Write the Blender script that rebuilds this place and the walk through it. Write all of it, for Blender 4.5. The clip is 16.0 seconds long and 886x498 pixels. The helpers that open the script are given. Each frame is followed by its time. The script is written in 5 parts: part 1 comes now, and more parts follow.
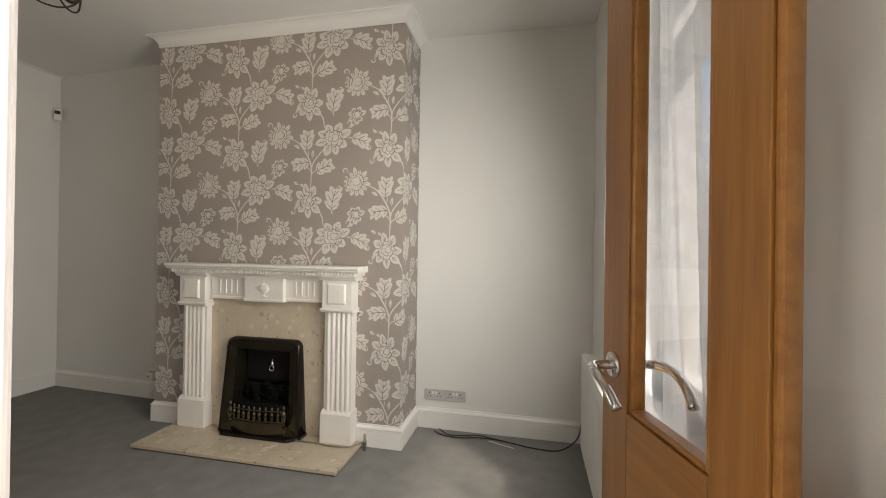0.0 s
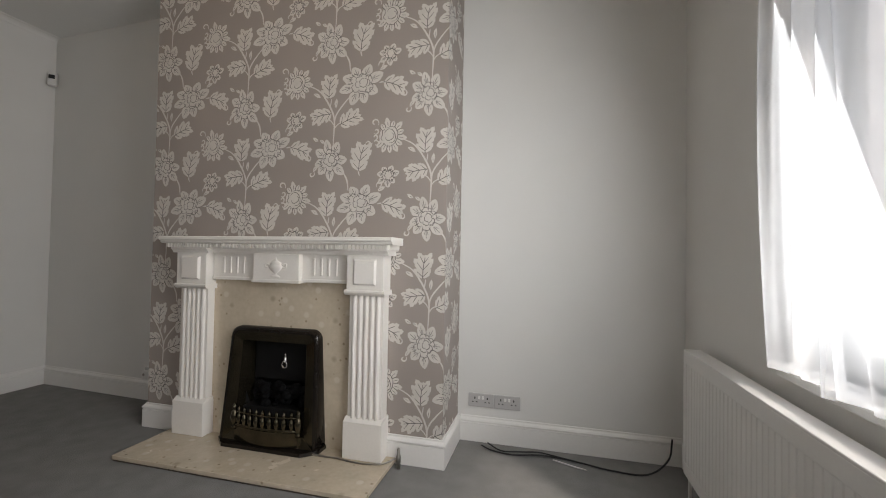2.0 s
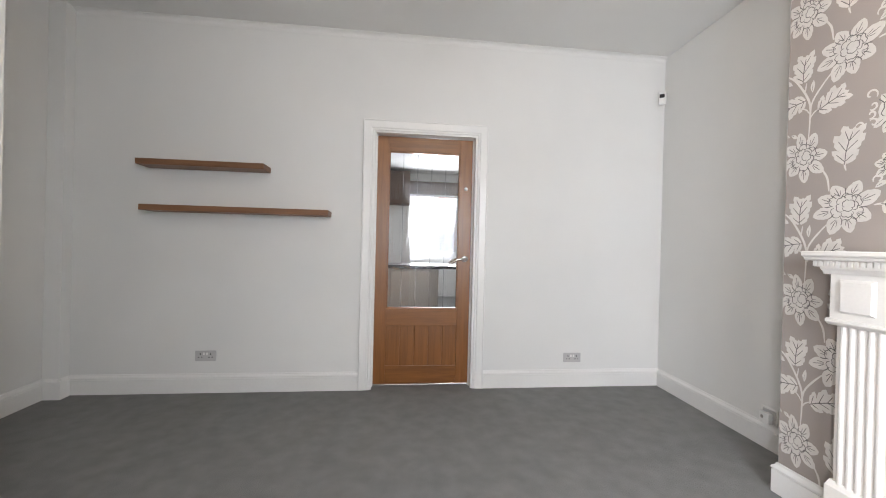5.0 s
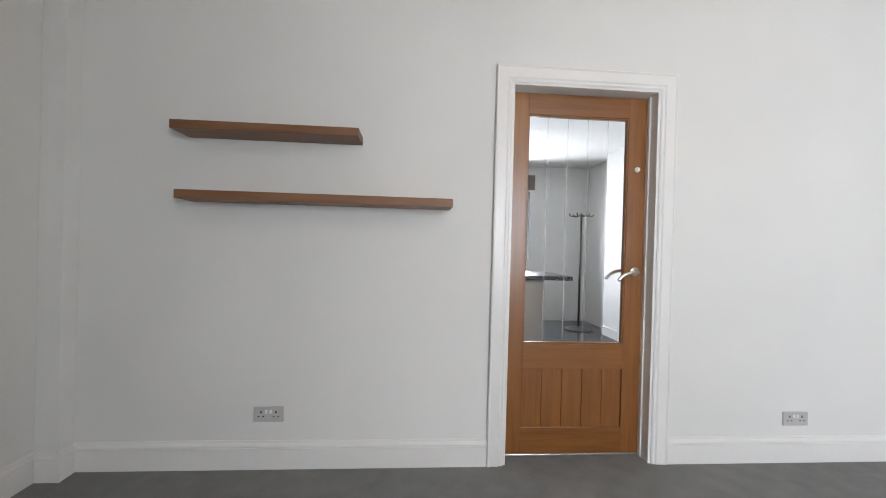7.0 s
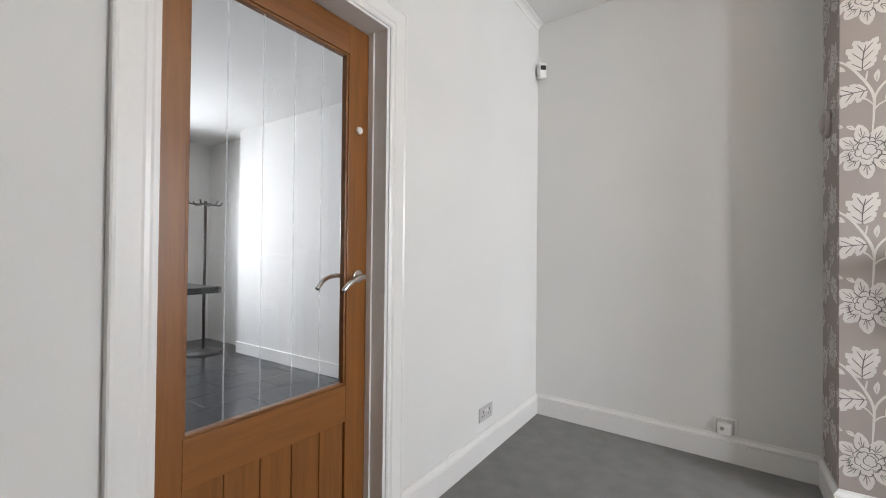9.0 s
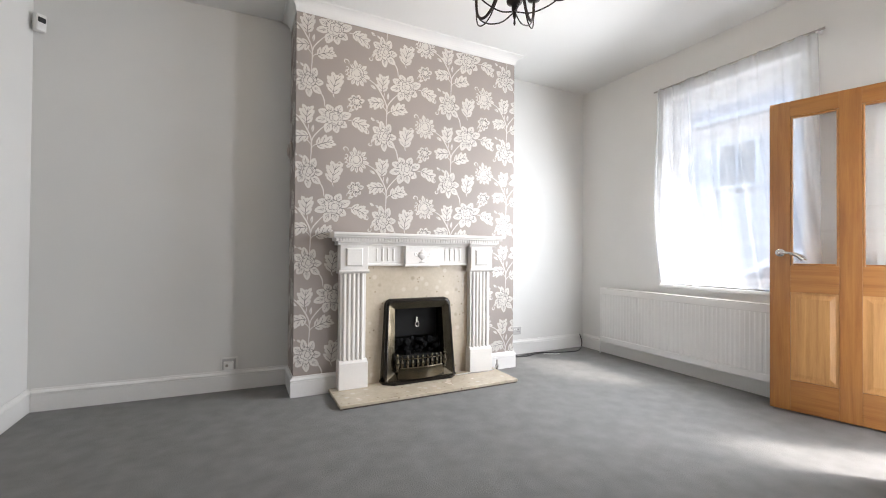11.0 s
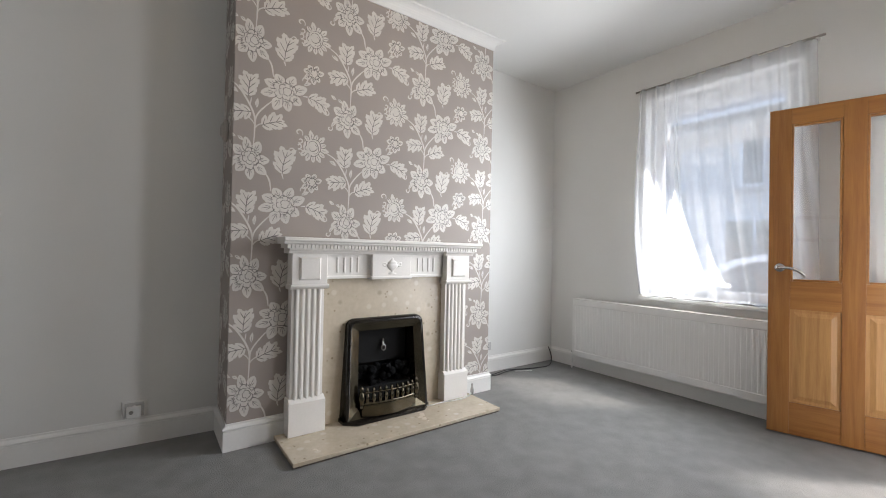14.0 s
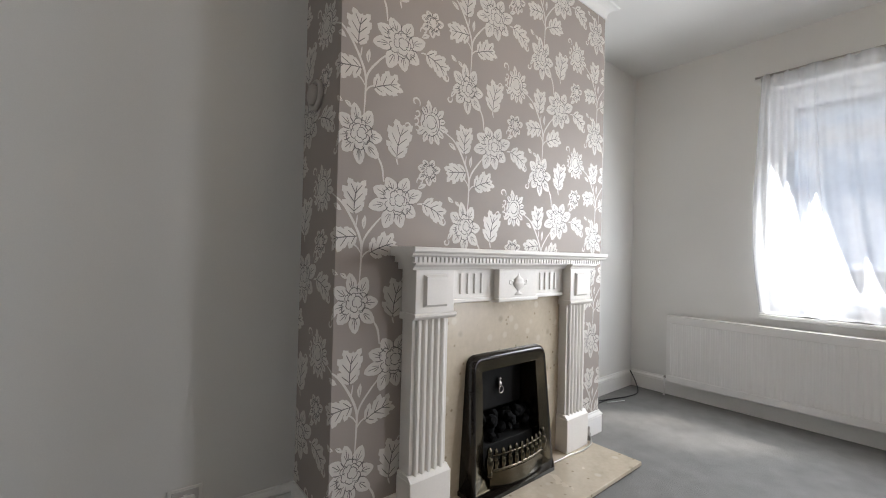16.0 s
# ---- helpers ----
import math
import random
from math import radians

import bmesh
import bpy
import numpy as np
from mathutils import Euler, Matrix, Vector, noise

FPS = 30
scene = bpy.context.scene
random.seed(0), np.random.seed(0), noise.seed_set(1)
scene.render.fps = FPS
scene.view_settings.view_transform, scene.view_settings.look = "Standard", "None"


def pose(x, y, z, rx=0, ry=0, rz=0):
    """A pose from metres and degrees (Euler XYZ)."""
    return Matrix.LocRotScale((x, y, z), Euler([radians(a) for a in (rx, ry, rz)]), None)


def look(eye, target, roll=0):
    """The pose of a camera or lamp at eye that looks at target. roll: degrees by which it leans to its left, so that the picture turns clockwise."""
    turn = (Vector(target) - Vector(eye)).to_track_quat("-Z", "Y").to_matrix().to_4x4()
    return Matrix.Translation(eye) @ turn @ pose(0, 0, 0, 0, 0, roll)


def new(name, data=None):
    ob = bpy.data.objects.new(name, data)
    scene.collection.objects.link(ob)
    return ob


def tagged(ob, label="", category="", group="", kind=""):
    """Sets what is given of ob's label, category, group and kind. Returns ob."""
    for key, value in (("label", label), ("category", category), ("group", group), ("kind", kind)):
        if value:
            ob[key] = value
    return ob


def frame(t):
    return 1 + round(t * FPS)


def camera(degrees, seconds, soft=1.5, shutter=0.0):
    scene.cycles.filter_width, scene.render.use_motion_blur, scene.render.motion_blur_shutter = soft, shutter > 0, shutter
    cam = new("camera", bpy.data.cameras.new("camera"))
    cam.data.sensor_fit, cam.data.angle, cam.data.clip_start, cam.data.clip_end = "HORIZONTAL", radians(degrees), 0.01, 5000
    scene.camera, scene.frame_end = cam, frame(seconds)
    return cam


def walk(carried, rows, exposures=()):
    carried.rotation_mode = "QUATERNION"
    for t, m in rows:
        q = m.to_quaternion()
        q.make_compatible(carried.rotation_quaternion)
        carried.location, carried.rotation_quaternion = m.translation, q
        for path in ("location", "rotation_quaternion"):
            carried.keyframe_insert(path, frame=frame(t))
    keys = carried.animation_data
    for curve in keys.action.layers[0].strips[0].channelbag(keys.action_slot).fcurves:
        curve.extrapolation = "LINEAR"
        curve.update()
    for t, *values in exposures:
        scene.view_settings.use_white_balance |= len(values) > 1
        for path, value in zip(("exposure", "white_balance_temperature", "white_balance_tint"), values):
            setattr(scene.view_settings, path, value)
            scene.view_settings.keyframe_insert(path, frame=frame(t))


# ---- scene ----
cam = camera(93.8, 16.0, 1.0)
PATH = [
    (0, (4.132, -2.476, 1.243), (3.709, -0.52, 1.250), 0.8),
    (0.5, (4.041, -2.269, 1.199), (3.695, -0.299, 1.207), 0.9),
    (1, (3.939, -2.097, 1.143), (3.602, -0.126, 1.15), 1.0),
    (1.5, (3.874, -1.997, 1.045), (3.487, -0.036, 1.097), 0.9),
    (2, (3.832, -2.011, 1.043), (3.341, -0.073, 1.084), 1.0),
    (2.5, (3.828, -2.058, 1.083), (3.16, -0.173, 1.128), 1.1),
    (3, (3.804, -1.954, 1.117), (2.877, -0.182, 1.151), 1.2),
    (3.5, (3.712, -1.881, 1.119), (2.461, -0.321, 1.151), 1.3),
    (4, (3.524, -1.845, 1.107), (1.927, -0.641, 1.121), 1.4),
    (4.5, (3.328, -1.851, 1.107), (1.469, -1.113, 1.108), 1.4),
    (5, (3.241, -1.825, 1.116), (1.255, -1.585, 1.106), 1.4),
    (5.2, (3.156, -1.838, 1.137), (1.157, -1.769, 1.118), 1.8),
    (7.5, (1.822, -2.563, 1.13), (-0.164, -2.321, 1.126), 1.3),
    (8, (1.516, -2.526, 1.116), (-0.363, -1.842, 1.119), 1.3),
    (8.5, (1.234, -2.422, 1.114), (-0.379, -1.241, 1.136), 0.9),
    (9, (1.085, -2.398, 1.117), (-0.03, -0.738, 1.136), 0.6),
    (9.5, (1.116, -2.513, 1.121), (0.614, -0.578, 1.142), 0.3),
    (10, (1.169, -2.718, 1.08), (1.267, -0.72, 1.098), 0.3),
    (12.5, (1.118, -3.142, 0.953), (2.351, -1.568, 0.975), 0.5),
    (13, (1.168, -3.005, 0.98), (2.388, -1.42, 0.998), 0.7),
    (13.5, (1.2, -2.771, 1.032), (2.386, -1.161, 1.046), 0.9),
    (14, (1.136, -2.436, 1.066), (2.301, -0.811, 1.084), 1.1),
    (14.5, (1.062, -2.113, 1.108), (2.235, -0.493, 1.121), 1.3),
    (15, (1.049, -1.795, 1.071), (2.268, -0.209, 1.093), 1.3),
    (15.5, (0.995, -1.555, 1.092), (2.259, -0.004, 1.117), 1.3),
    (16, (0.838, -1.411, 1.106), (2.115, 0.128, 1.136), 1.4),
]
EXPOSURES = [(0.0, 0.78, 7750, 12), (0.5, 0.82, 6800, 13), (1.5, 0.52, 6950, 13), (2.5, 0.80, 7000, 13), (3.5, 1.32, 7000, 13), (4.0, 1.52, 6800, 13), (5.0, 2.28, 6500, 13),
             (7.5, 2.36, 6350, 12), (10.0, 2.12, 6550, 13), (12.5, 1.72, 6400, 12), (14.0, 1.46, 6500, 12), (16.0, 1.40, 6550, 12)]
walk(cam, [(t, look(eye, target, roll)) for t, eye, target, roll in PATH], EXPOSURES)

# ---- world, sun, large lights ----
EX = 4.52                              # window wall
SUN_EL, SUN_AZ = radians(50), radians(-42)
world = bpy.data.worlds.new("sky")
scene.world = world
world.use_nodes = True
_wn = world.node_tree.nodes
_sky = _wn.new("ShaderNodeTexSky")
_sky.sky_type = "NISHITA"
_sky.sun_disc = False
_sky.sun_elevation = SUN_EL
_sky.sun_rotation = radians(90) - SUN_AZ
_wn["Background"].inputs["Strength"].default_value = 0.15
world.node_tree.links.new(_sky.outputs[0], _wn["Background"].inputs["Color"])

_sd = bpy.data.lights.new("sun", "SUN")
_sd.energy, _sd.angle, _sd.color = 2.2, radians(6.0), (1.0, 0.95, 0.88)
sun = new("sun", _sd)
_sv = Vector((math.cos(SUN_EL) * math.cos(SUN_AZ), math.cos(SUN_EL) * math.sin(SUN_AZ), math.sin(SUN_EL)))
sun.matrix_basis = look(_sv * 30, (0, 0, 0))


def area_lamp(name, place, target, w, h, watts, colour):
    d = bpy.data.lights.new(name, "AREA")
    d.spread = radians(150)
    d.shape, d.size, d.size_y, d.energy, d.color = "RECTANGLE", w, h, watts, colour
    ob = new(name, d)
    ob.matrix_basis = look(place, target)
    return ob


area_lamp("front_door_daylight", (EX + 0.20, -3.0, 1.05), (0, -2.3, 1.05), 0.7, 1.9, 18, (0.95, 0.965, 1.0))
# added fill lamp, room side of the voile: lifts the room, not the curtain
area_lamp("front_window_fill", (EX - 0.14, -1.11, 1.45), (1.9, -0.35, 0.95), 0.95, 1.20, 14.0, (0.90, 0.955, 1.0))
area_lamp("front_window_skylight", (EX + 0.10, -1.11, 1.55), (0, -1.11, 1.55), 1.0, 1.56, 2.9, (0.90, 0.95, 1.0))
area_lamp("kitchen_window_daylight", (-4.25, -1.05, 1.5), (0, -1.05, 1.2), 0.85, 1.05, 15, (0.90, 0.95, 1.0))


# ---- materials ----
def mat(name, colour, rough=0.5, metal=0.0, vary=0.06, scale=6.0, fine=120.0, bump=0.05, spec=0.5, dark=None, stain=0.0, coat=0.0):
    m = bpy.data.materials.new(name)
    m.use_nodes = True
    nt = m.node_tree
    b = nt.nodes["Principled BSDF"]
    tc = nt.nodes.new("ShaderNodeTexCoord")
    n1, n2 = nt.nodes.new("ShaderNodeTexNoise"), nt.nodes.new("ShaderNodeTexNoise")
    n1.inputs["Scale"].default_value, n1.inputs["Detail"].default_value = scale, 5
    n2.inputs["Scale"].default_value, n2.inputs["Detail"].default_value = fine, 3
    for n in (n1, n2):
        nt.links.new(tc.outputs["Object"], n.inputs["Vector"])
    mix = nt.nodes.new("ShaderNodeMix")
    mix.data_type = "RGBA"
    lo = dark or tuple(max(0, c * (1 - 2.2 * vary)) for c in colour)
    hi = tuple(min(1, c * (1 + vary)) for c in colour)
    mix.inputs[6].default_value, mix.inputs[7].default_value = (*lo, 1), (*hi, 1)
    ad = nt.nodes.new("ShaderNodeMath")
    ad.operation = "MULTIPLY_ADD"
    nt.links.new(n2.outputs["Fac"], ad.inputs[0])
    ad.inputs[1].default_value = 0.5
    nt.links.new(n1.outputs["Fac"], ad.inputs[2])
    mr = nt.nodes.new("ShaderNodeMapRange")
    mr.inputs[1].default_value, mr.inputs[2].default_value = 0.45, 1.0
    nt.links.new(ad.outputs[0], mr.inputs[0])
    nt.links.new(mr.outputs[0], mix.inputs[0])
    nt.links.new(mix.outputs[2], b.inputs["Base Color"])
    rr = nt.nodes.new("ShaderNodeMapRange")
    rr.inputs[3].default_value, rr.inputs[4].default_value = max(0.02, rough * 0.85), min(1, rough * 1.15)
    nt.links.new(n1.outputs["Fac"], rr.inputs[0])
    nt.links.new(rr.outputs[0], b.inputs["Roughness"])
    b.inputs["Metallic"].default_value = metal
    b.inputs["Specular IOR Level"].default_value = spec
    b.inputs["Coat Weight"].default_value = coat
    if bump:
        bp = nt.nodes.new("ShaderNodeBump")
        bp.inputs["Strength"].default_value, bp.inputs["Distance"].default_value = bump, 0.004
        nt.links.new(n2.outputs["Fac"], bp.inputs["Height"])
        nt.links.new(bp.outputs[0], b.inputs["Normal"])
    return m


def wood_mat(name, a, b_, rough=0.35, axis=2, stretch=14.0, coat=0.25):
    """Oak: long grain along an axis of the object, darker pores, a thin varnish."""
    m = bpy.data.materials.new(name)
    m.use_nodes = True
    nt = m.node_tree
    b = nt.nodes["Principled BSDF"]
    tc, mp = nt.nodes.new("ShaderNodeTexCoord"), nt.nodes.new("ShaderNodeMapping")
    s = [stretch * 2.2] * 3
    s[axis] = 1.6
    mp.inputs["Scale"].default_value = s
    nt.links.new(tc.outputs["Object"], mp.inputs["Vector"])
    n1, n2 = nt.nodes.new("ShaderNodeTexNoise"), nt.nodes.new("ShaderNodeTexNoise")
    n1.inputs["Scale"].default_value, n1.inputs["Detail"].default_value, n1.inputs["Distortion"].default_value = 1.2, 6, 0.6
    n2.inputs["Scale"].default_value, n2.inputs["Detail"].default_value = 9.0, 3
    nt.links.new(mp.outputs[0], n1.inputs["Vector"])
    nt.links.new(mp.outputs[0], n2.inputs["Vector"])
    oi = nt.nodes.new("ShaderNodeObjectInfo")
    ad = nt.nodes.new("ShaderNodeMath")
    ad.operation = "MULTIPLY_ADD"
    nt.links.new(n2.outputs["Fac"], ad.inputs[0])
    ad.inputs[1].default_value = 0.35
    nt.links.new(n1.outputs["Fac"], ad.inputs[2])
    a2 = nt.nodes.new("ShaderNodeMath")
    a2.operation = "MULTIPLY_ADD"
    nt.links.new(oi.outputs["Random"], a2.inputs[0])
    a2.inputs[1].default_value = 0.18
    nt.links.new(ad.outputs[0], a2.inputs[2])
    cr = nt.nodes.new("ShaderNodeValToRGB")
    cr.color_ramp.elements[0].position, cr.color_ramp.elements[0].color = 0.45, (*b_, 1)
    cr.color_ramp.elements[1].position, cr.color_ramp.elements[1].color = 0.95, (*a, 1)
    nt.links.new(a2.outputs[0], cr.inputs[0])
    nt.links.new(cr.outputs[0], b.inputs["Base Color"])
    b.inputs["Roughness"].default_value = rough
    b.inputs["Coat Weight"].default_value, b.inputs["Coat Roughness"].default_value = coat, 0.25
    bp = nt.nodes.new("ShaderNodeBump")
    bp.inputs["Strength"].default_value, bp.inputs["Distance"].default_value = 0.12, 0.002
    nt.links.new(n2.outputs["Fac"], bp.inputs["Height"])
    nt.links.new(bp.outputs[0], b.inputs["Normal"])
    return m


def glass_mat(name, tint=(1, 1, 1), gloss=1.0, rough=0.0):
    """A thin pane: mostly clear, mirror-like at grazing angles."""
    m = bpy.data.materials.new(name)
    m.use_nodes = True
    nt = m.node_tree
    nt.nodes.remove(nt.nodes["Principled BSDF"])
    out = nt.nodes["Material Output"]
    tr, gl, mx, lw = (nt.nodes.new("ShaderNode" + k) for k in ("BsdfTransparent", "BsdfGlossy", "MixShader", "LayerWeight"))
    tr.inputs["Color"].default_value = (*tint, 1)
    gl.inputs["Roughness"].default_value = rough
    pw, mu = nt.nodes.new("ShaderNodeMath"), nt.nodes.new("ShaderNodeMath")
    pw.operation, pw.inputs[1].default_value = "POWER", 4.0
    mu.operation, mu.inputs[1].default_value, mu.inputs[2].default_value = "MULTIPLY_ADD", 0.7 * gloss, 0.035 * gloss
    nt.links.new(lw.outputs["Facing"], pw.inputs[0])
    nt.links.new(pw.outputs[0], mu.inputs[0])
    nt.links.new(mu.outputs[0], mx.inputs[0])
    nt.links.new(tr.outputs[0], mx.inputs[1])
    nt.links.new(gl.outputs[0], mx.inputs[2])
    nt.links.new(mx.outputs[0], out.inputs["Surface"])
    return m


def sheer_mat(name, clear=0.45):
    """Voile: threads that scatter light both ways and gaps that let it pass."""
    m = bpy.data.materials.new(name)
    m.use_nodes = True
    nt = m.node_tree
    nt.nodes.remove(nt.nodes["Principled BSDF"])
    out = nt.nodes["Material Output"]
    tr, tl, df, m1, m2 = (nt.nodes.new("ShaderNode" + k) for k in ("BsdfTransparent", "BsdfTranslucent", "BsdfDiffuse", "MixShader", "MixShader"))
    tl.inputs["Color"].default_value = (0.58, 0.59, 0.60, 1)
    df.inputs["Color"].default_value = (0.90, 0.91, 0.92, 1)
    tc, n1 = nt.nodes.new("ShaderNodeTexCoord"), nt.nodes.new("ShaderNodeTexNoise")
    n1.inputs["Scale"].default_value = 9.0
    nt.links.new(tc.outputs["Object"], n1.inputs["Vector"])
    mr = nt.nodes.new("ShaderNodeMapRange")
    mr.inputs[3].default_value, mr.inputs[4].default_value = clear + 0.06, clear - 0.06
    nt.links.new(n1.outputs["Fac"], mr.inputs[0])
    m1.inputs[0].default_value = 0.35
    nt.links.new(tl.outputs[0], m1.inputs[1])
    nt.links.new(df.outputs[0], m1.inputs[2])
    nt.links.new(mr.outputs[0], m2.inputs[0])
    nt.links.new(m1.outputs[0], m2.inputs[1])
    nt.links.new(tr.outputs[0], m2.inputs[2])
    nt.links.new(m2.outputs[0], out.inputs["Surface"])
    return m


def lamp_mat(name, colour, strength):
    m = mat(name, (0.9, 0.85, 0.75), 0.3)
    b = m.node_tree.nodes["Principled BSDF"]
    b.inputs["Emission Color"].default_value = (*colour, 1)
    b.inputs["Emission Strength"].default_value = strength
    return m


def brick_mat(name, a, b_, mortar, scale=1.0):
    m = mat(name, a, 0.85)
    nt = m.node_tree
    b = nt.nodes["Principled BSDF"]
    br = nt.nodes.new("ShaderNodeTexBrick")
    br.inputs["Color1"].default_value, br.inputs["Color2"].default_value, br.inputs["Mortar"].default_value = (*a, 1), (*b_, 1), (*mortar, 1)
    br.inputs["Scale"].default_value = scale
    br.inputs["Brick Width"].default_value, br.inputs["Row Height"].default_value, br.inputs["Mortar Size"].default_value = 0.225, 0.075, 0.008
    tc, sx, cb = nt.nodes.new("ShaderNodeTexCoord"), nt.nodes.new("ShaderNodeSeparateXYZ"), nt.nodes.new("ShaderNodeCombineXYZ")
    nt.links.new(tc.outputs["Object"], sx.inputs[0])
    nt.links.new(sx.outputs[1], cb.inputs[0])
    nt.links.new(sx.outputs[2], cb.inputs[1])
    nt.links.new(cb.outputs[0], br.inputs["Vector"])
    nt.links.new(br.outputs["Color"], b.inputs["Base Color"])
    return m


M_WALL = mat("wall_paint", (0.74, 0.735, 0.715), 0.75, vary=0.025, scale=1.4, fine=260, bump=0.06, spec=0.25)
M_CEIL = mat("ceiling_paint", (0.76, 0.755, 0.735), 0.85, vary=0.02, scale=1.2, fine=200, bump=0.05, spec=0.2)
M_GLOSS = mat("white_gloss", (0.78, 0.77, 0.75), 0.32, vary=0.02, scale=3, fine=60, bump=0.02)
M_MANTEL = mat("mantel_paint", (0.82, 0.79, 0.745), 0.38, vary=0.025, scale=5, fine=90, bump=0.03)
M_CARPET = mat("grey_carpet", (0.245, 0.242, 0.238), 1.0, vary=0.075, scale=9, fine=230, bump=0.9, spec=0.05)
M_PAPER = mat("taupe_paper", (0.352, 0.306, 0.278), 0.6, vary=0.035, scale=3, fine=300, bump=0.05, spec=0.3)
M_PRINT = mat("pearl_print", (0.645, 0.61, 0.57), 0.42, vary=0.05, scale=14, fine=250, bump=0.05, spec=0.6)
M_VENT = mat("vent_paint", (0.46, 0.42, 0.385), 0.5, vary=0.04)
M_VEIN = mat("dark_print", (0.15, 0.135, 0.13), 0.5, vary=0.05)
M_STONE = mat("cream_marble", (0.56, 0.485, 0.38), 0.26, vary=0.08, scale=9, fine=45, bump=0.01, dark=(0.49, 0.42, 0.32))


def fossils(m):
    """Pale shell fragments and small dark pits scattered in the marble."""
    nt = m.node_tree
    b = nt.nodes["Principled BSDF"]
    base = b.inputs["Base Color"].links[0].from_socket
    tc = nt.nodes.new("ShaderNodeTexCoord")
    for scale, lim, colour in ((11.0, 0.13, (0.66, 0.60, 0.51, 1)), (19.0, 0.07, (0.24, 0.18, 0.12, 1)), (7.0, 0.05, (0.36, 0.30, 0.22, 1))):
        vo, mr, mx = nt.nodes.new("ShaderNodeTexVoronoi"), nt.nodes.new("ShaderNodeMapRange"), nt.nodes.new("ShaderNodeMix")
        vo.inputs["Scale"].default_value, vo.inputs["Randomness"].default_value = scale, 1.0
        nt.links.new(tc.outputs["Object"], vo.inputs["Vector"])
        mr.inputs[1].default_value, mr.inputs[2].default_value, mr.inputs[3].default_value, mr.inputs[4].default_value = lim, lim + 0.10, 0.75, 0.0
        nt.links.new(vo.outputs["Distance"], mr.inputs[0])
        mx.data_type = "RGBA"
        nt.links.new(mr.outputs[0], mx.inputs[0])
        nt.links.new(base, mx.inputs[6])
        mx.inputs[7].default_value = colour
        base = mx.outputs[2]
    nt.links.new(base, b.inputs["Base Color"])


fossils(M_STONE)
M_IRON = mat("black_enamel", (0.014, 0.011, 0.009), 0.16, vary=0.2, scale=10, bump=0.02, spec=0.35)
M_SOOT = mat("soot_black", (0.008, 0.008, 0.008), 0.7, vary=0.2, scale=20, bump=0.1, spec=0.2)
M_BRONZE = mat("bronzed_frame", (0.085, 0.072, 0.048), 0.17, metal=0.85, vary=0.2, scale=9)
M_BRASS = mat("dark_brass", (0.12, 0.105, 0.075), 0.14, metal=1.0, vary=0.2, scale=12)
M_COAL = mat("coal", (0.004, 0.004, 0.0045), 0.85, vary=0.4, scale=30, bump=0.6, spec=0.15)
M_CHROME = mat("polished_chrome", (0.66, 0.64, 0.61), 0.16, metal=1.0, vary=0.04, scale=20, bump=0)
M_OAK = wood_mat("oak_upright", (0.255, 0.098, 0.022), (0.150, 0.051, 0.010))
M_OAKH = wood_mat("oak_rail", (0.255, 0.098, 0.022), (0.150, 0.051, 0.010), axis=1)
M_OAK2 = wood_mat("pale_oak_upright", (0.37, 0.160, 0.038), (0.24, 0.088, 0.018))
M_OAK2H = wood_mat("pale_oak_rail", (0.37, 0.160, 0.038), (0.24, 0.088, 0.018), axis=1)
M_PINE = wood_mat("pine_panel", (0.52, 0.28, 0.10), (0.34, 0.155, 0.045), 0.4)
M_SHELF = wood_mat("walnut_shelf", (0.235, 0.112, 0.050), (0.145, 0.063, 0.028), 0.5, axis=1, coat=0.05)
M_GLASS = glass_mat("clear_glass")
M_ETCH = sheer_mat("etched_line", 0.74)
M_SHEER = sheer_mat("thin_voile", 0.55)
M_VOILE = sheer_mat("gathered_voile", 0.52)
M_PVC = mat("white_pvc", (0.80, 0.80, 0.80), 0.3, vary=0.015, bump=0.01)
M_RAD = mat("radiator_enamel", (0.78, 0.775, 0.76), 0.35, vary=0.02, scale=4, bump=0.02)
M_PLASTIC = mat("grey_plastic", (0.50, 0.49, 0.485), 0.4, vary=0.03, bump=0.01)
M_WPLAST = mat("white_plastic", (0.78, 0.77, 0.75), 0.35, vary=0.02, bump=0.01)
M_DARK = mat("black_plastic", (0.015, 0.015, 0.016), 0.45, vary=0.1)
M_STEEL = mat("dull_steel", (0.42, 0.40, 0.37), 0.3, metal=1.0, vary=0.1, scale=30)
M_WROUGHT = mat("dark_wrought_iron", (0.035, 0.027, 0.022), 0.4, metal=0.6, vary=0.2, scale=30)
M_BULB = lamp_mat("warm_bulb", (1.0, 0.76, 0.50), 24.0)
M_SLATE = mat("slate_tile", (0.034, 0.037, 0.043), 0.24, vary=0.25, scale=5, fine=45, bump=0.15)
M_MORTAR = mat("hearth_bedding", (0.13, 0.105, 0.085), 0.9, vary=0.3, scale=40, bump=0.4)
M_GROUT = mat("grout", (0.10, 0.10, 0.10), 0.9)
M_WORKTOP = mat("black_worktop", (0.016, 0.016, 0.018), 0.25, vary=0.2, scale=60)
M_UNIT = mat("taupe_unit", (0.36, 0.32, 0.275), 0.4, vary=0.03)
M_BLIND = mat("brown_blind", (0.13, 0.09, 0.07), 0.8, vary=0.1, scale=20)
M_BRICK = brick_mat("red_brick", (0.36, 0.13, 0.075), (0.28, 0.10, 0.06), (0.42, 0.38, 0.34))
M_BRICK2 = brick_mat("buff_brick", (0.60, 0.58, 0.56), (0.55, 0.53, 0.51), (0.62, 0.60, 0.58))
M_ROOF = mat("roof_slate", (0.10, 0.105, 0.12), 0.7, vary=0.2, scale=4)
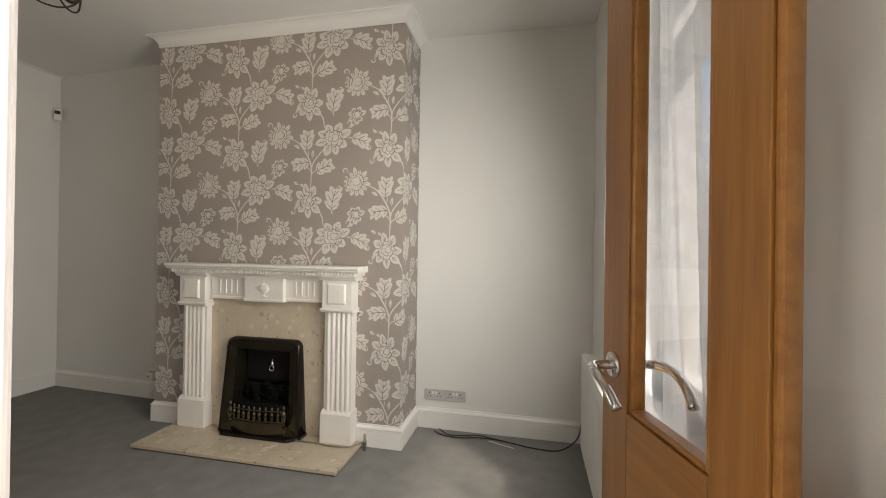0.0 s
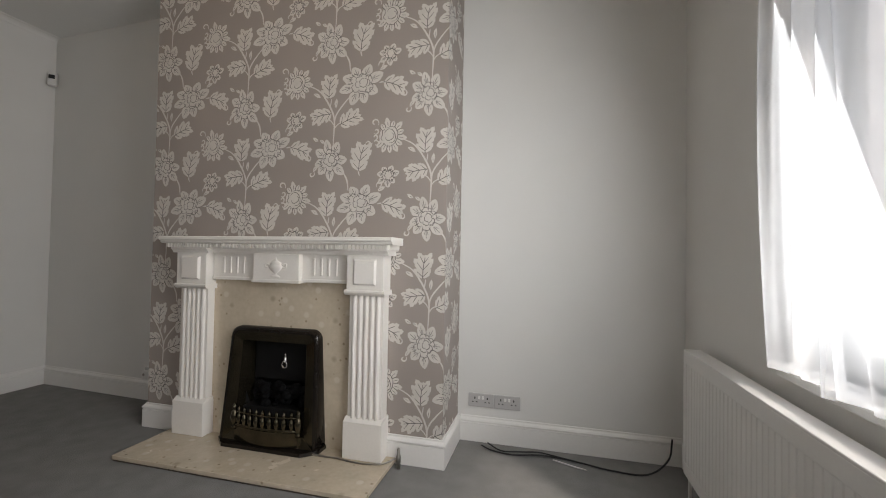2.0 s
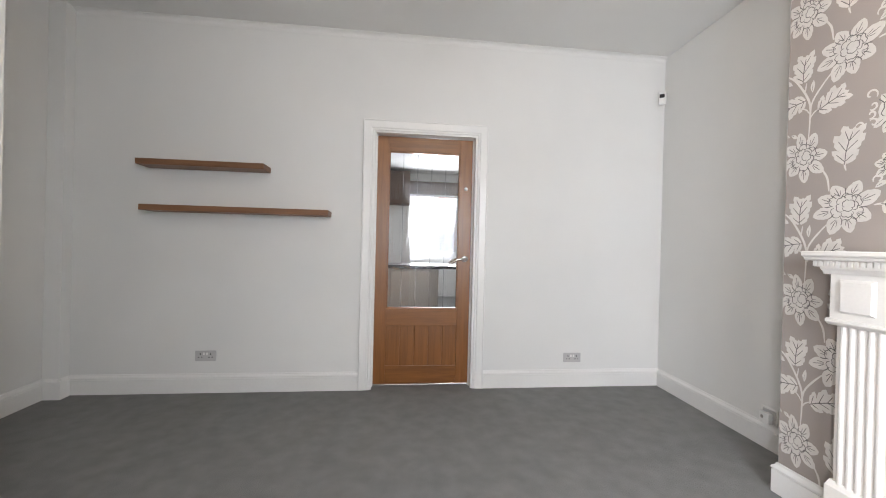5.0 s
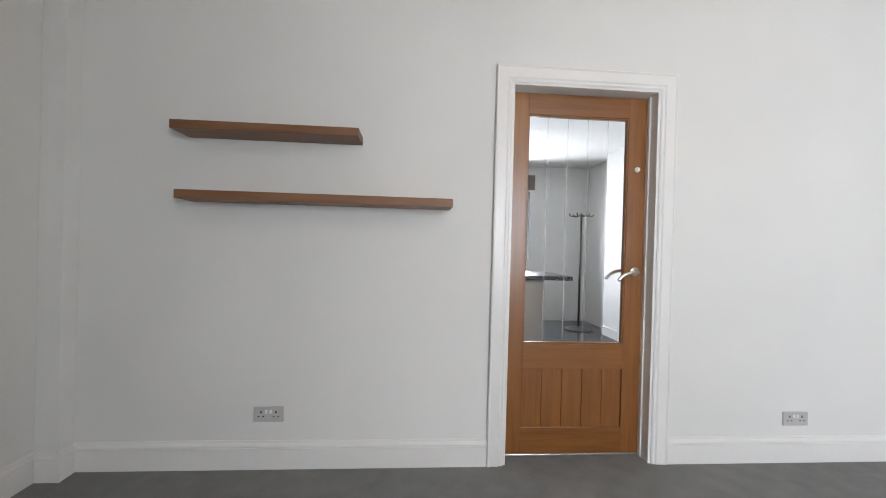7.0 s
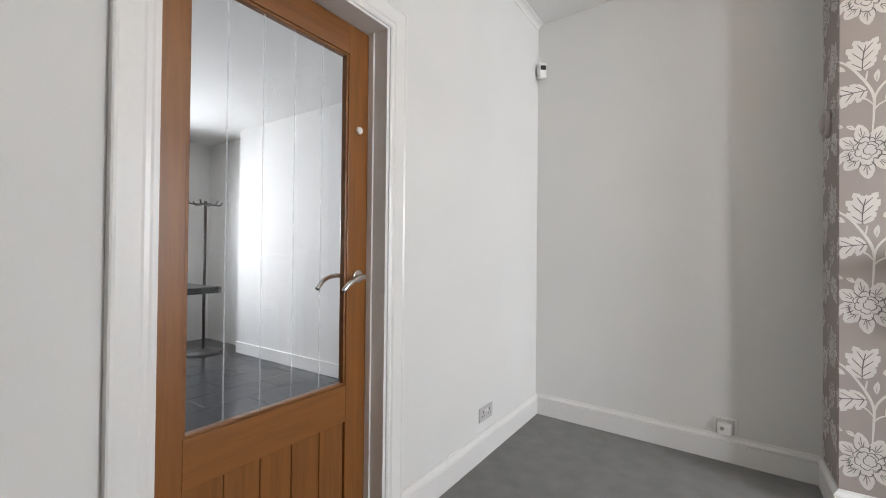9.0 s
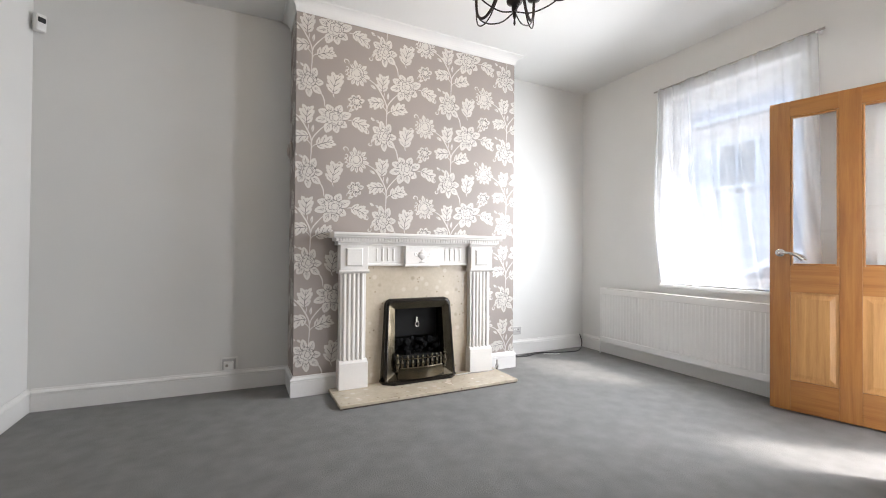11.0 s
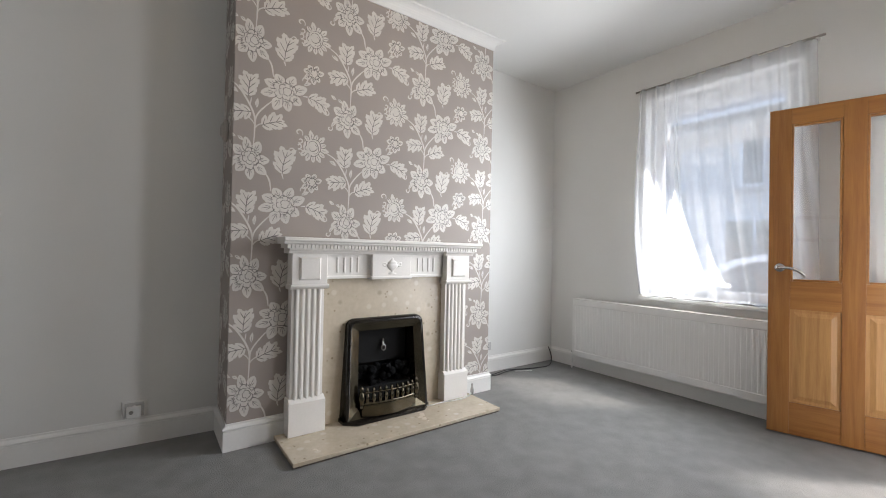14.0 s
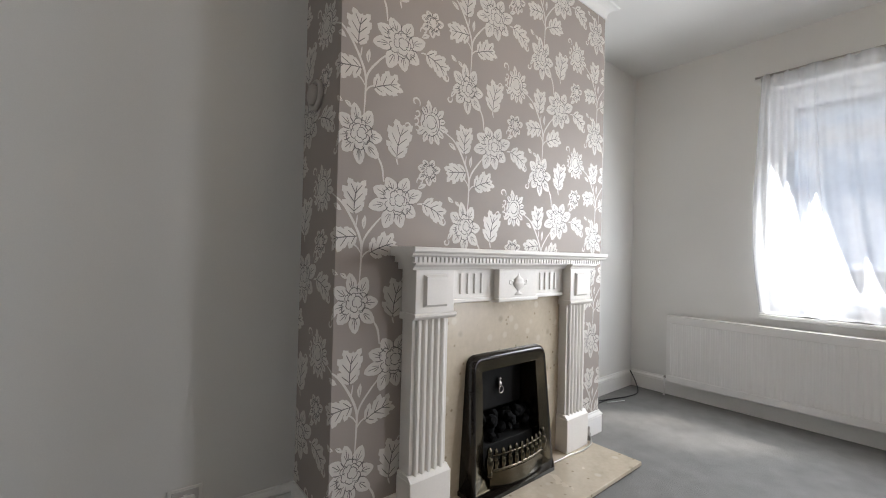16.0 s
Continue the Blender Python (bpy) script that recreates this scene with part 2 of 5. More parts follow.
M_ASPHALT = mat("asphalt", (0.055, 0.055, 0.057), 0.9, vary=0.2, scale=3, fine=90, bump=0.4)
M_PAVE = mat("paving", (0.30, 0.29, 0.275), 0.85, vary=0.1, scale=2)
M_CAR = mat("white_car_paint", (0.82, 0.83, 0.84), 0.22, metal=0.0, vary=0.01, bump=0, coat=0.8)
M_TINT = mat("car_window", (0.03, 0.035, 0.04), 0.06, vary=0.05, bump=0)
M_TYRE = mat("tyre", (0.02, 0.02, 0.02), 0.85)


# ---- mesh helpers ----
def add_box(bm, x0, x1, y0, y1, z0, z1, bevel=0.0):
    vs = bmesh.ops.create_cube(bm, size=1.0, matrix=Matrix.Translation(((x0 + x1) / 2, (y0 + y1) / 2, (z0 + z1) / 2)) @ Matrix.Diagonal((abs(x1 - x0), abs(y1 - y0), abs(z1 - z0), 1)))["verts"]
    if bevel:
        es = list({e for v in vs for e in v.link_edges})
        bmesh.ops.bevel(bm, geom=es, offset=bevel, segments=2, affect="EDGES", profile=0.5)
    return bm


def box(x0, x1, y0, y1, z0, z1, bevel=0.0):
    return add_box(bmesh.new(), x0, x1, y0, y1, z0, z1, bevel)


def to_mesh(name, bm, material, smooth=False):
    me = bpy.data.meshes.new(name)
    bmesh.ops.recalc_face_normals(bm, faces=bm.faces)
    if smooth:
        for f in bm.faces:
            f.smooth = True
    bm.to_mesh(me)
    bm.free()
    me.materials.append(material)
    return me


def part(name, bm, material, parent=None, label="", smooth=False):
    ob = new(name, to_mesh(name, bm, material, smooth))
    if parent:
        ob.parent = parent
    if label:
        ob["label"] = label
    return ob


def thing(name, label, category, x=0.0, y=0.0, z=0.0, group="", rz=0.0):
    ob = new(name)
    ob.empty_display_size = 0.1
    ob.matrix_basis = pose(x, y, z, 0, 0, rz)
    return tagged(ob, label, category, group)


def structure(name, bm, material, label="", smooth=False):
    return tagged(part(name, bm, material, None, "", smooth), label, "", "", "structure")


def prism(bm, pts, axis, a, b):
    """Extrude a closed 2-d outline between a and b along an axis (0 x, 1 y, 2 z)."""
    def put(p, w):
        return {0: (w, p[0], p[1]), 1: (p[0], w, p[1]), 2: (p[0], p[1], w)}[axis]
    lo, hi = [bm.verts.new(put(p, a)) for p in pts], [bm.verts.new(put(p, b)) for p in pts]
    n = len(pts)
    bm.faces.new(lo)
    bm.faces.new(hi[::-1])
    for i in range(n):
        bm.faces.new((lo[i], lo[(i + 1) % n], hi[(i + 1) % n], hi[i]))
    return bm


def tube(bm, pts, radius, sides=8, taper=None):
    """A round bar along a line of points."""
    pts = [Vector(p) for p in pts]
    rings = []
    for i, p in enumerate(pts):
        d = (pts[min(i + 1, len(pts) - 1)] - pts[max(i - 1, 0)]).normalized()
        u = d.orthogonal().normalized() if i == 0 else (u - d * u.dot(d)).normalized()
        v = d.cross(u)
        r = radius if taper is None else radius * taper[i]
        rings.append([bm.verts.new(p + (u * math.cos(2 * math.pi * k / sides) + v * math.sin(2 * math.pi * k / sides)) * r) for k in range(sides)])
    for a, b in zip(rings, rings[1:]):
        for k in range(sides):
            bm.faces.new((a[k], a[(k + 1) % sides], b[(k + 1) % sides], b[k]))
    bm.faces.new(rings[0][::-1])
    bm.faces.new(rings[-1])
    return bm


def lathe(bm, profile, x=0, y=0, sides=20):
    """Turn (radius, z) pairs about a vertical axis."""
    rings = [[bm.verts.new((x + r * math.cos(2 * math.pi * k / sides), y + r * math.sin(2 * math.pi * k / sides), z)) for k in range(sides)] for r, z in profile]
    for a, b in zip(rings, rings[1:]):
        for k in range(sides):
            bm.faces.new((a[k], a[(k + 1) % sides], b[(k + 1) % sides], b[k]))
    bm.faces.new(rings[0][::-1])
    bm.faces.new(rings[-1])
    return bm


def curve_pts(ctrl, n=8):
    """A smooth line through control points."""
    c = [Vector(p) for p in ctrl]
    c = [c[0] * 2 - c[1]] + c + [c[-1] * 2 - c[-2]]
    out = []
    for i in range(1, len(c) - 2):
        for k in range(n):
            t = k / n
            out.append(0.5 * (2 * c[i] + (c[i + 1] - c[i - 1]) * t + (2 * c[i - 1] - 5 * c[i] + 4 * c[i + 1] - c[i + 2]) * t * t + (3 * c[i] - c[i - 1] - 3 * c[i + 1] + c[i + 2]) * t ** 3))
    out.append(c[-2])
    return out


# ---- the room's shell ----
CEIL = 2.74
Y_LEFT, Y_NEAR, Y_RIGHT = 0.41, 0.335, 0.365          # back walls of the two alcoves
BX0, BX1 = 1.50, 3.335                 # chimney breast
DY = -2.28                             # wall with the hall door
HX = 3.655                             # outer corner of the hall
SY = -3.20                             # wall south of the room
RX, RY = 1.60, -4.20                   # recess beside it
WY0, WY1, WZ0, WZ1 = -1.62, -0.60, 0.74, 2.36   # front window opening
KY0, KY1, KTOP = -1.995, -1.165, 2.01  # opening of the kitchen door

structure("floor", box(-0.10, EX + 0.1, -4.3, 0.6, -0.12, 0.0), M_CARPET, "mid-grey cut-pile carpet over the whole floor")
structure("ceiling", box(-0.1, EX + 0.3, -5.2, 0.6, CEIL, CEIL + 0.12), M_CEIL, "flat matt white plaster ceiling")

bm = bmesh.new()
add_box(bm, -0.12, 0.0, -4.32, KY0, 0, CEIL)
add_box(bm, -0.12, 0.0, KY1, 0.6, 0, CEIL)
add_box(bm, -0.12, 0.0, KY0, KY1, KTOP, CEIL)
structure("wall_west", bm, M_WALL, "white painted plaster wall with the kitchen doorway")
structure("wall_north_west", prism(bmesh.new(), [(0.0, Y_LEFT), (BX0, Y_NEAR), (BX0, 0.6), (0.0, 0.6)], 2, 0, CEIL), M_WALL, "off-white painted alcove wall")
structure("wall_north_east", box(BX1, EX, Y_RIGHT, 0.6, 0, CEIL), M_WALL, "off-white painted alcove wall")
FO0, FO1, FOT = 2.20, 2.62, 0.58       # fire opening in the chimney breast
bm = bmesh.new()
add_box(bm, BX0, FO0, 0.0, 0.6, 0, CEIL)
add_box(bm, FO1, BX1, 0.0, 0.6, 0, CEIL)
add_box(bm, FO0, FO1, 0.0, 0.6, FOT, CEIL)
add_box(bm, FO0, FO1, 0.16, 0.6, 0, FOT)
structure("chimney_breast", bm, M_PAPER, "chimney breast papered in taupe floral wallpaper")
bm = bmesh.new()
add_box(bm, EX, EX + 0.28, WY1, 0.6, 0, CEIL)
add_box(bm, EX, EX + 0.28, -2.52, WY0, 0, CEIL)
add_box(bm, EX, EX + 0.28, -5.2, -3.38, 0, CEIL)
add_box(bm, EX, EX + 0.28, -3.38, -2.52, 2.08, CEIL)
add_box(bm, EX, EX + 0.28, WY0, WY1, 0, WZ0)
add_box(bm, EX, EX + 0.28, WY0, WY1, WZ1, CEIL)
structure("wall_east", bm, M_WALL, "white painted outer wall with the front window")
# wall with the hall doorway, its return and the recess
HD0, HD1, HDT = 3.778, 4.495, 2.02
bm = bmesh.new()
add_box(bm, HX, HD0, DY - 0.105, DY, 0, CEIL)
add_box(bm, HD1, EX, DY - 0.105, DY, 0, CEIL)
add_box(bm, HD0, HD1, DY - 0.105, DY, HDT, CEIL)
structure("wall_hall_door", bm, M_WALL, "white painted wall around the hall doorway")
structure("wall_hall_side", box(HX, HX + 0.075, -5.2, DY - 0.105, 0, CEIL), M_WALL, "white painted side wall of the hall")
structure("wall_south", box(RX, HX, SY - 0.1, SY, 0, CEIL), M_WALL, "white painted wall")
structure("wall_recess_side", box(RX, RX + 0.1, RY, SY - 0.1, 0, CEIL), M_WALL, "white painted side of the recess")
structure("wall_recess", box(0.0, RX + 0.1, RY - 0.12, RY, 0, CEIL), M_WALL, "white painted back wall of the recess")
structure("wall_hall_end", box(HX, EX, -5.2, -5.1, 0, CEIL), M_WALL, "white painted end wall of the hall")
structure("hall_floor", box(HX + 0.075, EX, -5.1, -4.3, -0.12, 0.0), M_CARPET, "grey hall carpet")
structure("pipe_boxing", box(0.0, 0.09, RY, RY + 0.11, 0, CEIL, 0.003), M_WALL, "white boxed-in pipe in the corner")

# skirting boards with a moulded top
SK = [(0, 0), (0.019, 0), (0.019, 0.104), (0.015, 0.106), (0.015, 0.110), (0.022, 0.112), (0.022, 0.117), (0.017, 0.124), (0.009, 0.131), (0.007, 0.140), (0, 0.140)]


def skirting(p, q, normal):
    """A run of skirting from p to q along a wall whose face looks along normal."""
    p, q, n = Vector((*p, 0)), Vector((*q, 0)), Vector((*normal, 0))
    bm = bmesh.new()
    a, b = [bm.verts.new(p + n * (d - 0.001) + Vector((0, 0, z))) for d, z in SK], [bm.verts.new(q + n * (d - 0.001) + Vector((0, 0, z))) for d, z in SK]
    k = len(SK)
    bm.faces.new(a)
    bm.faces.new(b[::-1])
    for i in range(k):
        bm.faces.new((a[i], a[(i + 1) % k], b[(i + 1) % k], b[i]))
    return structure("baseboard", bm, M_GLOSS, "white gloss skirting board with a moulded top")


AR = 0.075
for p, q, n in (((0, RY + 0.11), (0, KY0 - AR), (1, 0)), ((0, KY1 + AR), (0, Y_LEFT), (1, 0)),
                ((0.02, Y_LEFT), (BX0, Y_NEAR), (0, -1)), ((BX1 + 0.02, Y_RIGHT), (EX, Y_RIGHT), (0, -1)),
                ((EX, Y_RIGHT - 0.02), (EX, DY), (-1, 0)),
                 ((RX - 0.02, RY), (0.09, RY), (0, 1)),
                ((0.09, RY + 0.02), (0.09, RY + 0.129), (1, 0)), ((0.02, RY + 0.11), (0.109, RY + 0.11), (0, 1))):
    skirting(p, q, n)



def skirting_run(corners):
    """A mitred run; corners: (x, y, way out in x, way out in y)."""
    bm = bmesh.new()
    rs = [[bm.verts.new((x + nx * (d - 0.001), y + ny * (d - 0.001), z)) for d, z in SK] for x, y, nx, ny in corners]
    k = len(SK)
    bm.faces.new(rs[0])
    bm.faces.new(rs[-1][::-1])
    for a, b in zip(rs, rs[1:]):
        for i in range(k):
            bm.faces.new((a[i], a[(i + 1) % k], b[(i + 1) % k], b[i]))
    return structure("baseboard", bm, M_GLOSS, "white gloss skirting board with a moulded top")


skirting_run([(BX0, Y_NEAR, -1, 0), (BX0, 0, -1, -1), (1.79, 0, 0, -1)])
skirting_run([(3.05, 0, 0, -1), (BX1, 0, 1, -1), (BX1, Y_RIGHT, 1, 0)])
skirting_run([(RX, RY, -1, 0), (RX, SY, -1, 1), (HX, SY, -1, 1), (HX, DY, -1, 1), (HD0 - 0.063, DY, 0, 1)])

# plaster coving under the ceiling
CV = [(0, 0), (0, -0.075), (0.008, -0.075)] + [(0.065 - 0.057 * math.cos(a), -0.065 + 0.057 * math.sin(a) - 0.002) for a in [k * math.pi / 12 for k in range(7)]] + [(0.07, 0)]


def coving(corners, s=1.0):
    """A mitred run; corners: (x, y, way out in x, way out in y)."""
    bm = bmesh.new()
    rs = [[bm.verts.new((x + nx * (d * s - 0.001), y + ny * (d * s - 0.001), CEIL + z * s + 0.001)) for d, z in CV] for x, y, nx, ny in corners]
    k = len(CV)
    bm.faces.new(rs[0])
    bm.faces.new(rs[-1][::-1])
    for a, b in zip(rs, rs[1:]):
        for i in range(k):
            bm.faces.new((a[i], a[(i + 1) % k], b[(i + 1) % k], b[i]))
    return structure("trim", bm, M_CEIL, "white plaster coving")


coving([(0, RY, 1, 0), (0, Y_LEFT, 1, 0)], 0.55)
coving([(BX0, Y_NEAR, -1, 0), (BX0, 0, -1, -1), (BX1, 0, 1, -1), (BX1, Y_RIGHT, 1, 0)])

# ---- kitchen door, its frame and the kitchen ----
def lever(parent, x, y, z, side, along, name="door_handle"):
    """A curved lever on a round rose; side: the way it stands off (+-1 in x), along: the way it points (+-1 in y)."""
    bm = bmesh.new()
    ring = [(0.0255, 0), (0.0265, 0.003), (0.0255, 0.008), (0.022, 0.0095)]
    sides = 24
    rows = [[bm.verts.new((x + side * d, y + r * math.cos(2 * math.pi * k / sides), z + r * math.sin(2 * math.pi * k / sides))) for k in range(sides)] for r, d in ring]
    for a, b in zip(rows, rows[1:]):
        for k in range(sides):
            bm.faces.new((a[k], a[(k + 1) % sides], b[(k + 1) % sides], b[k]))
    bm.faces.new(rows[-1])
    h = part(name, bm, M_CHROME, parent, "polished chrome lever handle on a round rose", True)
    path = curve_pts([(x + side * 0.006, y, z), (x + side * 0.040, y, z), (x + side * 0.054, y + along * 0.020, z + 0.001), (x + side * 0.058, y + along * 0.055, z - 0.004),
                      (x + side * 0.056, y + along * 0.090, z - 0.020), (x + side * 0.052, y + along * 0.118, z - 0.046)], 6)
    part("lever", tube(bmesh.new(), path, 0.0095, 12), M_CHROME, h, "", True)
    return h


# lining, stops and architrave
bm = bmesh.new()
add_box(bm, -0.125, 0.004, KY0, KY0 + 0.026, 0, KTOP)
add_box(bm, -0.125, 0.004, KY1 - 0.026, KY1, 0, KTOP)
add_box(bm, -0.125, 0.004, KY0 + 0.026, KY1 - 0.026, KTOP - 0.022, KTOP)
add_box(bm, -0.088, -0.062, KY0 + 0.026, KY0 + 0.034, 0, KTOP - 0.022)
add_box(bm, -0.088, -0.062, KY1 - 0.034, KY1 - 0.026, 0, KTOP - 0.022)
structure("kitchen_door_frame", bm, M_GLOSS, "white gloss door lining")


def architrave(name, x, y0, y1, top, w, side, flip=False):
    """Moulded casing round an opening in a wall; side: the way it stands off."""
    prof = [(0, 0), (0, 0.010), (0.008, 0.014), (0.018, 0.013), (0.026, 0.018), (w - 0.012, 0.020), (w - 0.004, 0.024), (w, 0.022), (w, 0)]
    bm = bmesh.new()

    def ring(fy, fz):
        return [bm.verts.new((fy(d), x + side * h, fz(d)) if flip else (x + side * h, fy(d), fz(d))) for d, h in prof]
    rs = [ring(lambda d: y0 - d, lambda d: 0), ring(lambda d: y0 - d, lambda d: top + d), ring(lambda d: y1 + d, lambda d: top + d), ring(lambda d: y1 + d, lambda d: 0)]
    k = len(prof)
    for a, b in zip(rs, rs[1:]):
        for i in range(k):
            bm.faces.new((a[i], a[(i + 1) % k], b[(i + 1) % k], b[i]))
    bm.faces.new(rs[0])
    bm.faces.new(rs[-1][::-1])
    return structure(name, bm, M_GLOSS, "white gloss moulded architrave")


architrave("trim", 0.0, KY0 + 0.012, KY1 - 0.012, KTOP - 0.012, 0.085, 1)

# oak door: glazed above, five boards below
dx0, dx1, dya, dyb, dzt = -0.128, -0.090, KY0 + 0.028, KY1 - 0.028, 1.985
ga, gb, gz0, gz1, pz0, pz1 = -1.868, -1.298, 0.615, 1.870, 0.155, 0.478
kd = thing("kitchen_door", "closed oak door with clear etched glass and vertical boards below", "door", -0.11, (dya + dyb) / 2, 0)
_o = Matrix.Translation((0.11, -(dya + dyb) / 2, 0))


def kpart(name, bm, material, label="", parent=None, smooth=False):
    bm.transform(_o)
    return part(name, bm, material, parent or kd, label, smooth)


kpart("stile", box(dx0, dx1, dya, ga, 0.012, dzt, 0.002), M_OAK)
kpart("stile", box(dx0, dx1, gb, dyb, 0.012, dzt, 0.002), M_OAK)
kpart("top_rail", box(dx0, dx1, ga, gb, gz1, dzt, 0.002), M_OAKH)
kpart("middle_rail", box(dx0, dx1, ga, gb, pz1, gz0, 0.002), M_OAKH)
kpart("bottom_rail", box(dx0, dx1, ga, gb, 0.012, pz0, 0.002), M_OAKH)
for i in range(5):
    w = (gb - ga) / 5
    kpart("board", box(dx0 + 0.010, dx1 - 0.009, ga + i * w + 0.0025, ga + (i + 1) * w - 0.0025, pz0 - 0.004, pz1 + 0.004, 0.003), M_OAK)
kpart("board_backing", box(dx0 + 0.014, dx1 - 0.014, ga, gb, pz0 - 0.004, pz1 + 0.004), M_OAK)
bm = bmesh.new()
for a, b, c, d in ((ga, ga + 0.009, gz0, gz1), (gb - 0.009, gb, gz0, gz1), (ga + 0.009, gb - 0.009, gz0, gz0 + 0.009), (ga + 0.009, gb - 0.009, gz1 - 0.009, gz1)):
    add_box(bm, dx0 + 0.008, dx1 - 0.005, a, b, c, d, 0.002)
kpart("glazing_bead", bm, M_OAKH)
pane = kpart("pane", box(-0.111, -0.107, ga + 0.005, gb - 0.005, gz0 + 0.005, gz1 - 0.005), M_GLASS, "clear glass pane")
pane.visible_shadow = False
for i in range(1, 5):
    y = ga + (gb - ga) * i / 5
    kpart("etched_line", box(-0.1065, -0.1055, y - 0.0022, y + 0.0022, gz0 + 0.009, gz1 - 0.009), M_ETCH, "frosted vertical line on the glass", pane)
h = lever(kd, 0, 0, 0, 1, -1)
h.matrix_basis = pose(dx1 + 0.11, -1.245 - (dya + dyb) / 2, 1.022)
h2 = lever(kd, 0, 0, 0, -1, -1)
h2.matrix_basis = pose(dx0 + 0.11, -1.245 - (dya + dyb) / 2, 1.022)
bm = bmesh.new()
bmesh.ops.create_cone(bm, cap_ends=True, segments=20, radius1=0.015, radius2=0.013, depth=0.008, matrix=Matrix.Translation((dx1 + 0.004, -1.245, 1.59)) @ Matrix.Rotation(radians(90), 4, "Y"))
kpart("door_button", bm, M_WPLAST, "small round white plastic button", None, True)

# kitchen shell
structure("threshold_strip", box(-0.135, -0.095, KY0 + 0.027, KY1 - 0.027, -0.02, 0.006, 0.003), M_STEEL, "slim metal threshold strip")
structure("kitchen_subfloor", box(-4.6, -0.12, -4.3, 1.0, -0.15, -0.012), M_GROUT, "dark grout bed")
structure("kitchen_ceiling", box(-4.6, -0.12, -4.3, 1.0, 2.45, 2.55), M_CEIL, "white kitchen ceiling")
structure("kitchen_wall_north", box(-3.35, -0.12, 0.15, 0.35, 0, 2.45), M_WALL, "white kitchen wall")
structure("kitchen_wall_niche", box(-4.45, -3.35, 0.33, 0.45, 0, 2.45), M_WALL, "white wall behind the coat stand")
structure("kitchen_wall_south", box(-4.45, -0.12, -4.3, -4.2, 0, 2.45), M_WALL, "white kitchen wall")
bm = bmesh.new()
add_box(bm, -4.55, -4.35, -0.62, 0.45, 0, 2.45)
add_box(bm, -4.55, -4.35, -4.3, -1.5, 0, 2.45)
add_box(bm, -4.55, -4.35, -1.5, -0.62, 0, 0.95)
add_box(bm, -4.55, -4.35, -1.5, -0.62, 2.1, 2.45)
structure("kitchen_wall_west", bm, M_WALL, "white kitchen wall with a window")
bm = box(-3.35, -0.12, 0.132, 0.15, 0, 0.12, 0.003)
structure("kitchen_baseboard", bm, M_GLOSS, "white kitchen skirting")
kw = tagged(new("window_2"), "white framed kitchen window above the units", "window", "", "structure")
bm = bmesh.new()
for a, b, c, d in ((-1.5, -1.44, 0.95, 2.1), (-0.68, -0.62, 0.95, 2.1), (-1.44, -0.68, 0.95, 1.01), (-1.44, -0.68, 2.04, 2.1), (-1.08, -1.03, 1.01, 2.04)):
    add_box(bm, -4.50, -4.44, a, b, c, d, 0.004)
part("window_frame", bm, M_PVC, kw)
p = part("pane", box(-4.474, -4.47, -1.44, -0.68, 1.01, 2.04), M_GLASS, kw)
p.visible_shadow = False
bl = thing("roller_blind", "brown fabric blind rolled up at the kitchen window", "blind", -4.32, -1.06, 2.06)
part("cloth", box(-0.012, 0.012, -0.5, 0.5, 0.0, 0.24, 0.004), M_BLIND, bl)
part("bottom_bar", box(-0.016, 0.016, -0.5, 0.5, -0.03, 0.002, 0.005), M_WPLAST, bl)

pen = thing("kitchen_peninsula", "taupe base unit of the kitchen peninsula on dark tiles", "cabinet", -1.75, -2.1, 0)
part("body", box(-0.28, 0.28, -1.4, 0.80, 0.10, 0.86, 0.004), M_UNIT, pen)
part("plinth", box(-0.24, 0.24, -1.4, 0.76, 0.0, 0.10), M_DARK, pen)
for i in range(4):
    part("door", box(0.28, 0.298, -1.38 + i * 0.545, -0.85 + i * 0.545, 0.12, 0.84, 0.004), M_UNIT, pen)
tagged(part("worktop", box(-2.08, -1.42, -3.5, -1.06, 0.862, 0.90, 0.006), M_WORKTOP), "black laminate worktop over the peninsula", "worktop")
rk = thing("kitchen_radiator", "white panel radiator under the kitchen window", "radiator", -4.29, -0.85, 0.0)
part("panel", box(-0.03, 0.03, -0.45, 0.45, 0.2, 0.75, 0.012), M_RAD, rk)
for dy_ in (-0.38, 0.38):
    part("pipe", tube(bmesh.new(), [(0, dy_, 0.0), (0, dy_, 0.21)], 0.008), M_RAD, rk)
wc = thing("wall_cabinet", "dark brown kitchen wall cabinet", "cabinet", -4.18, -2.1, 1.85)
part("body", box(-0.165, 0.15, -0.55, 0.55, 0, 0.58, 0.004), M_BLIND, wc)
for s in (-1, 1):
    part("door", box(0.15, 0.168, min(0.005 * s, 0.545 * s), max(0.005 * s, 0.545 * s), 0.005, 0.575, 0.004), M_BLIND, wc)

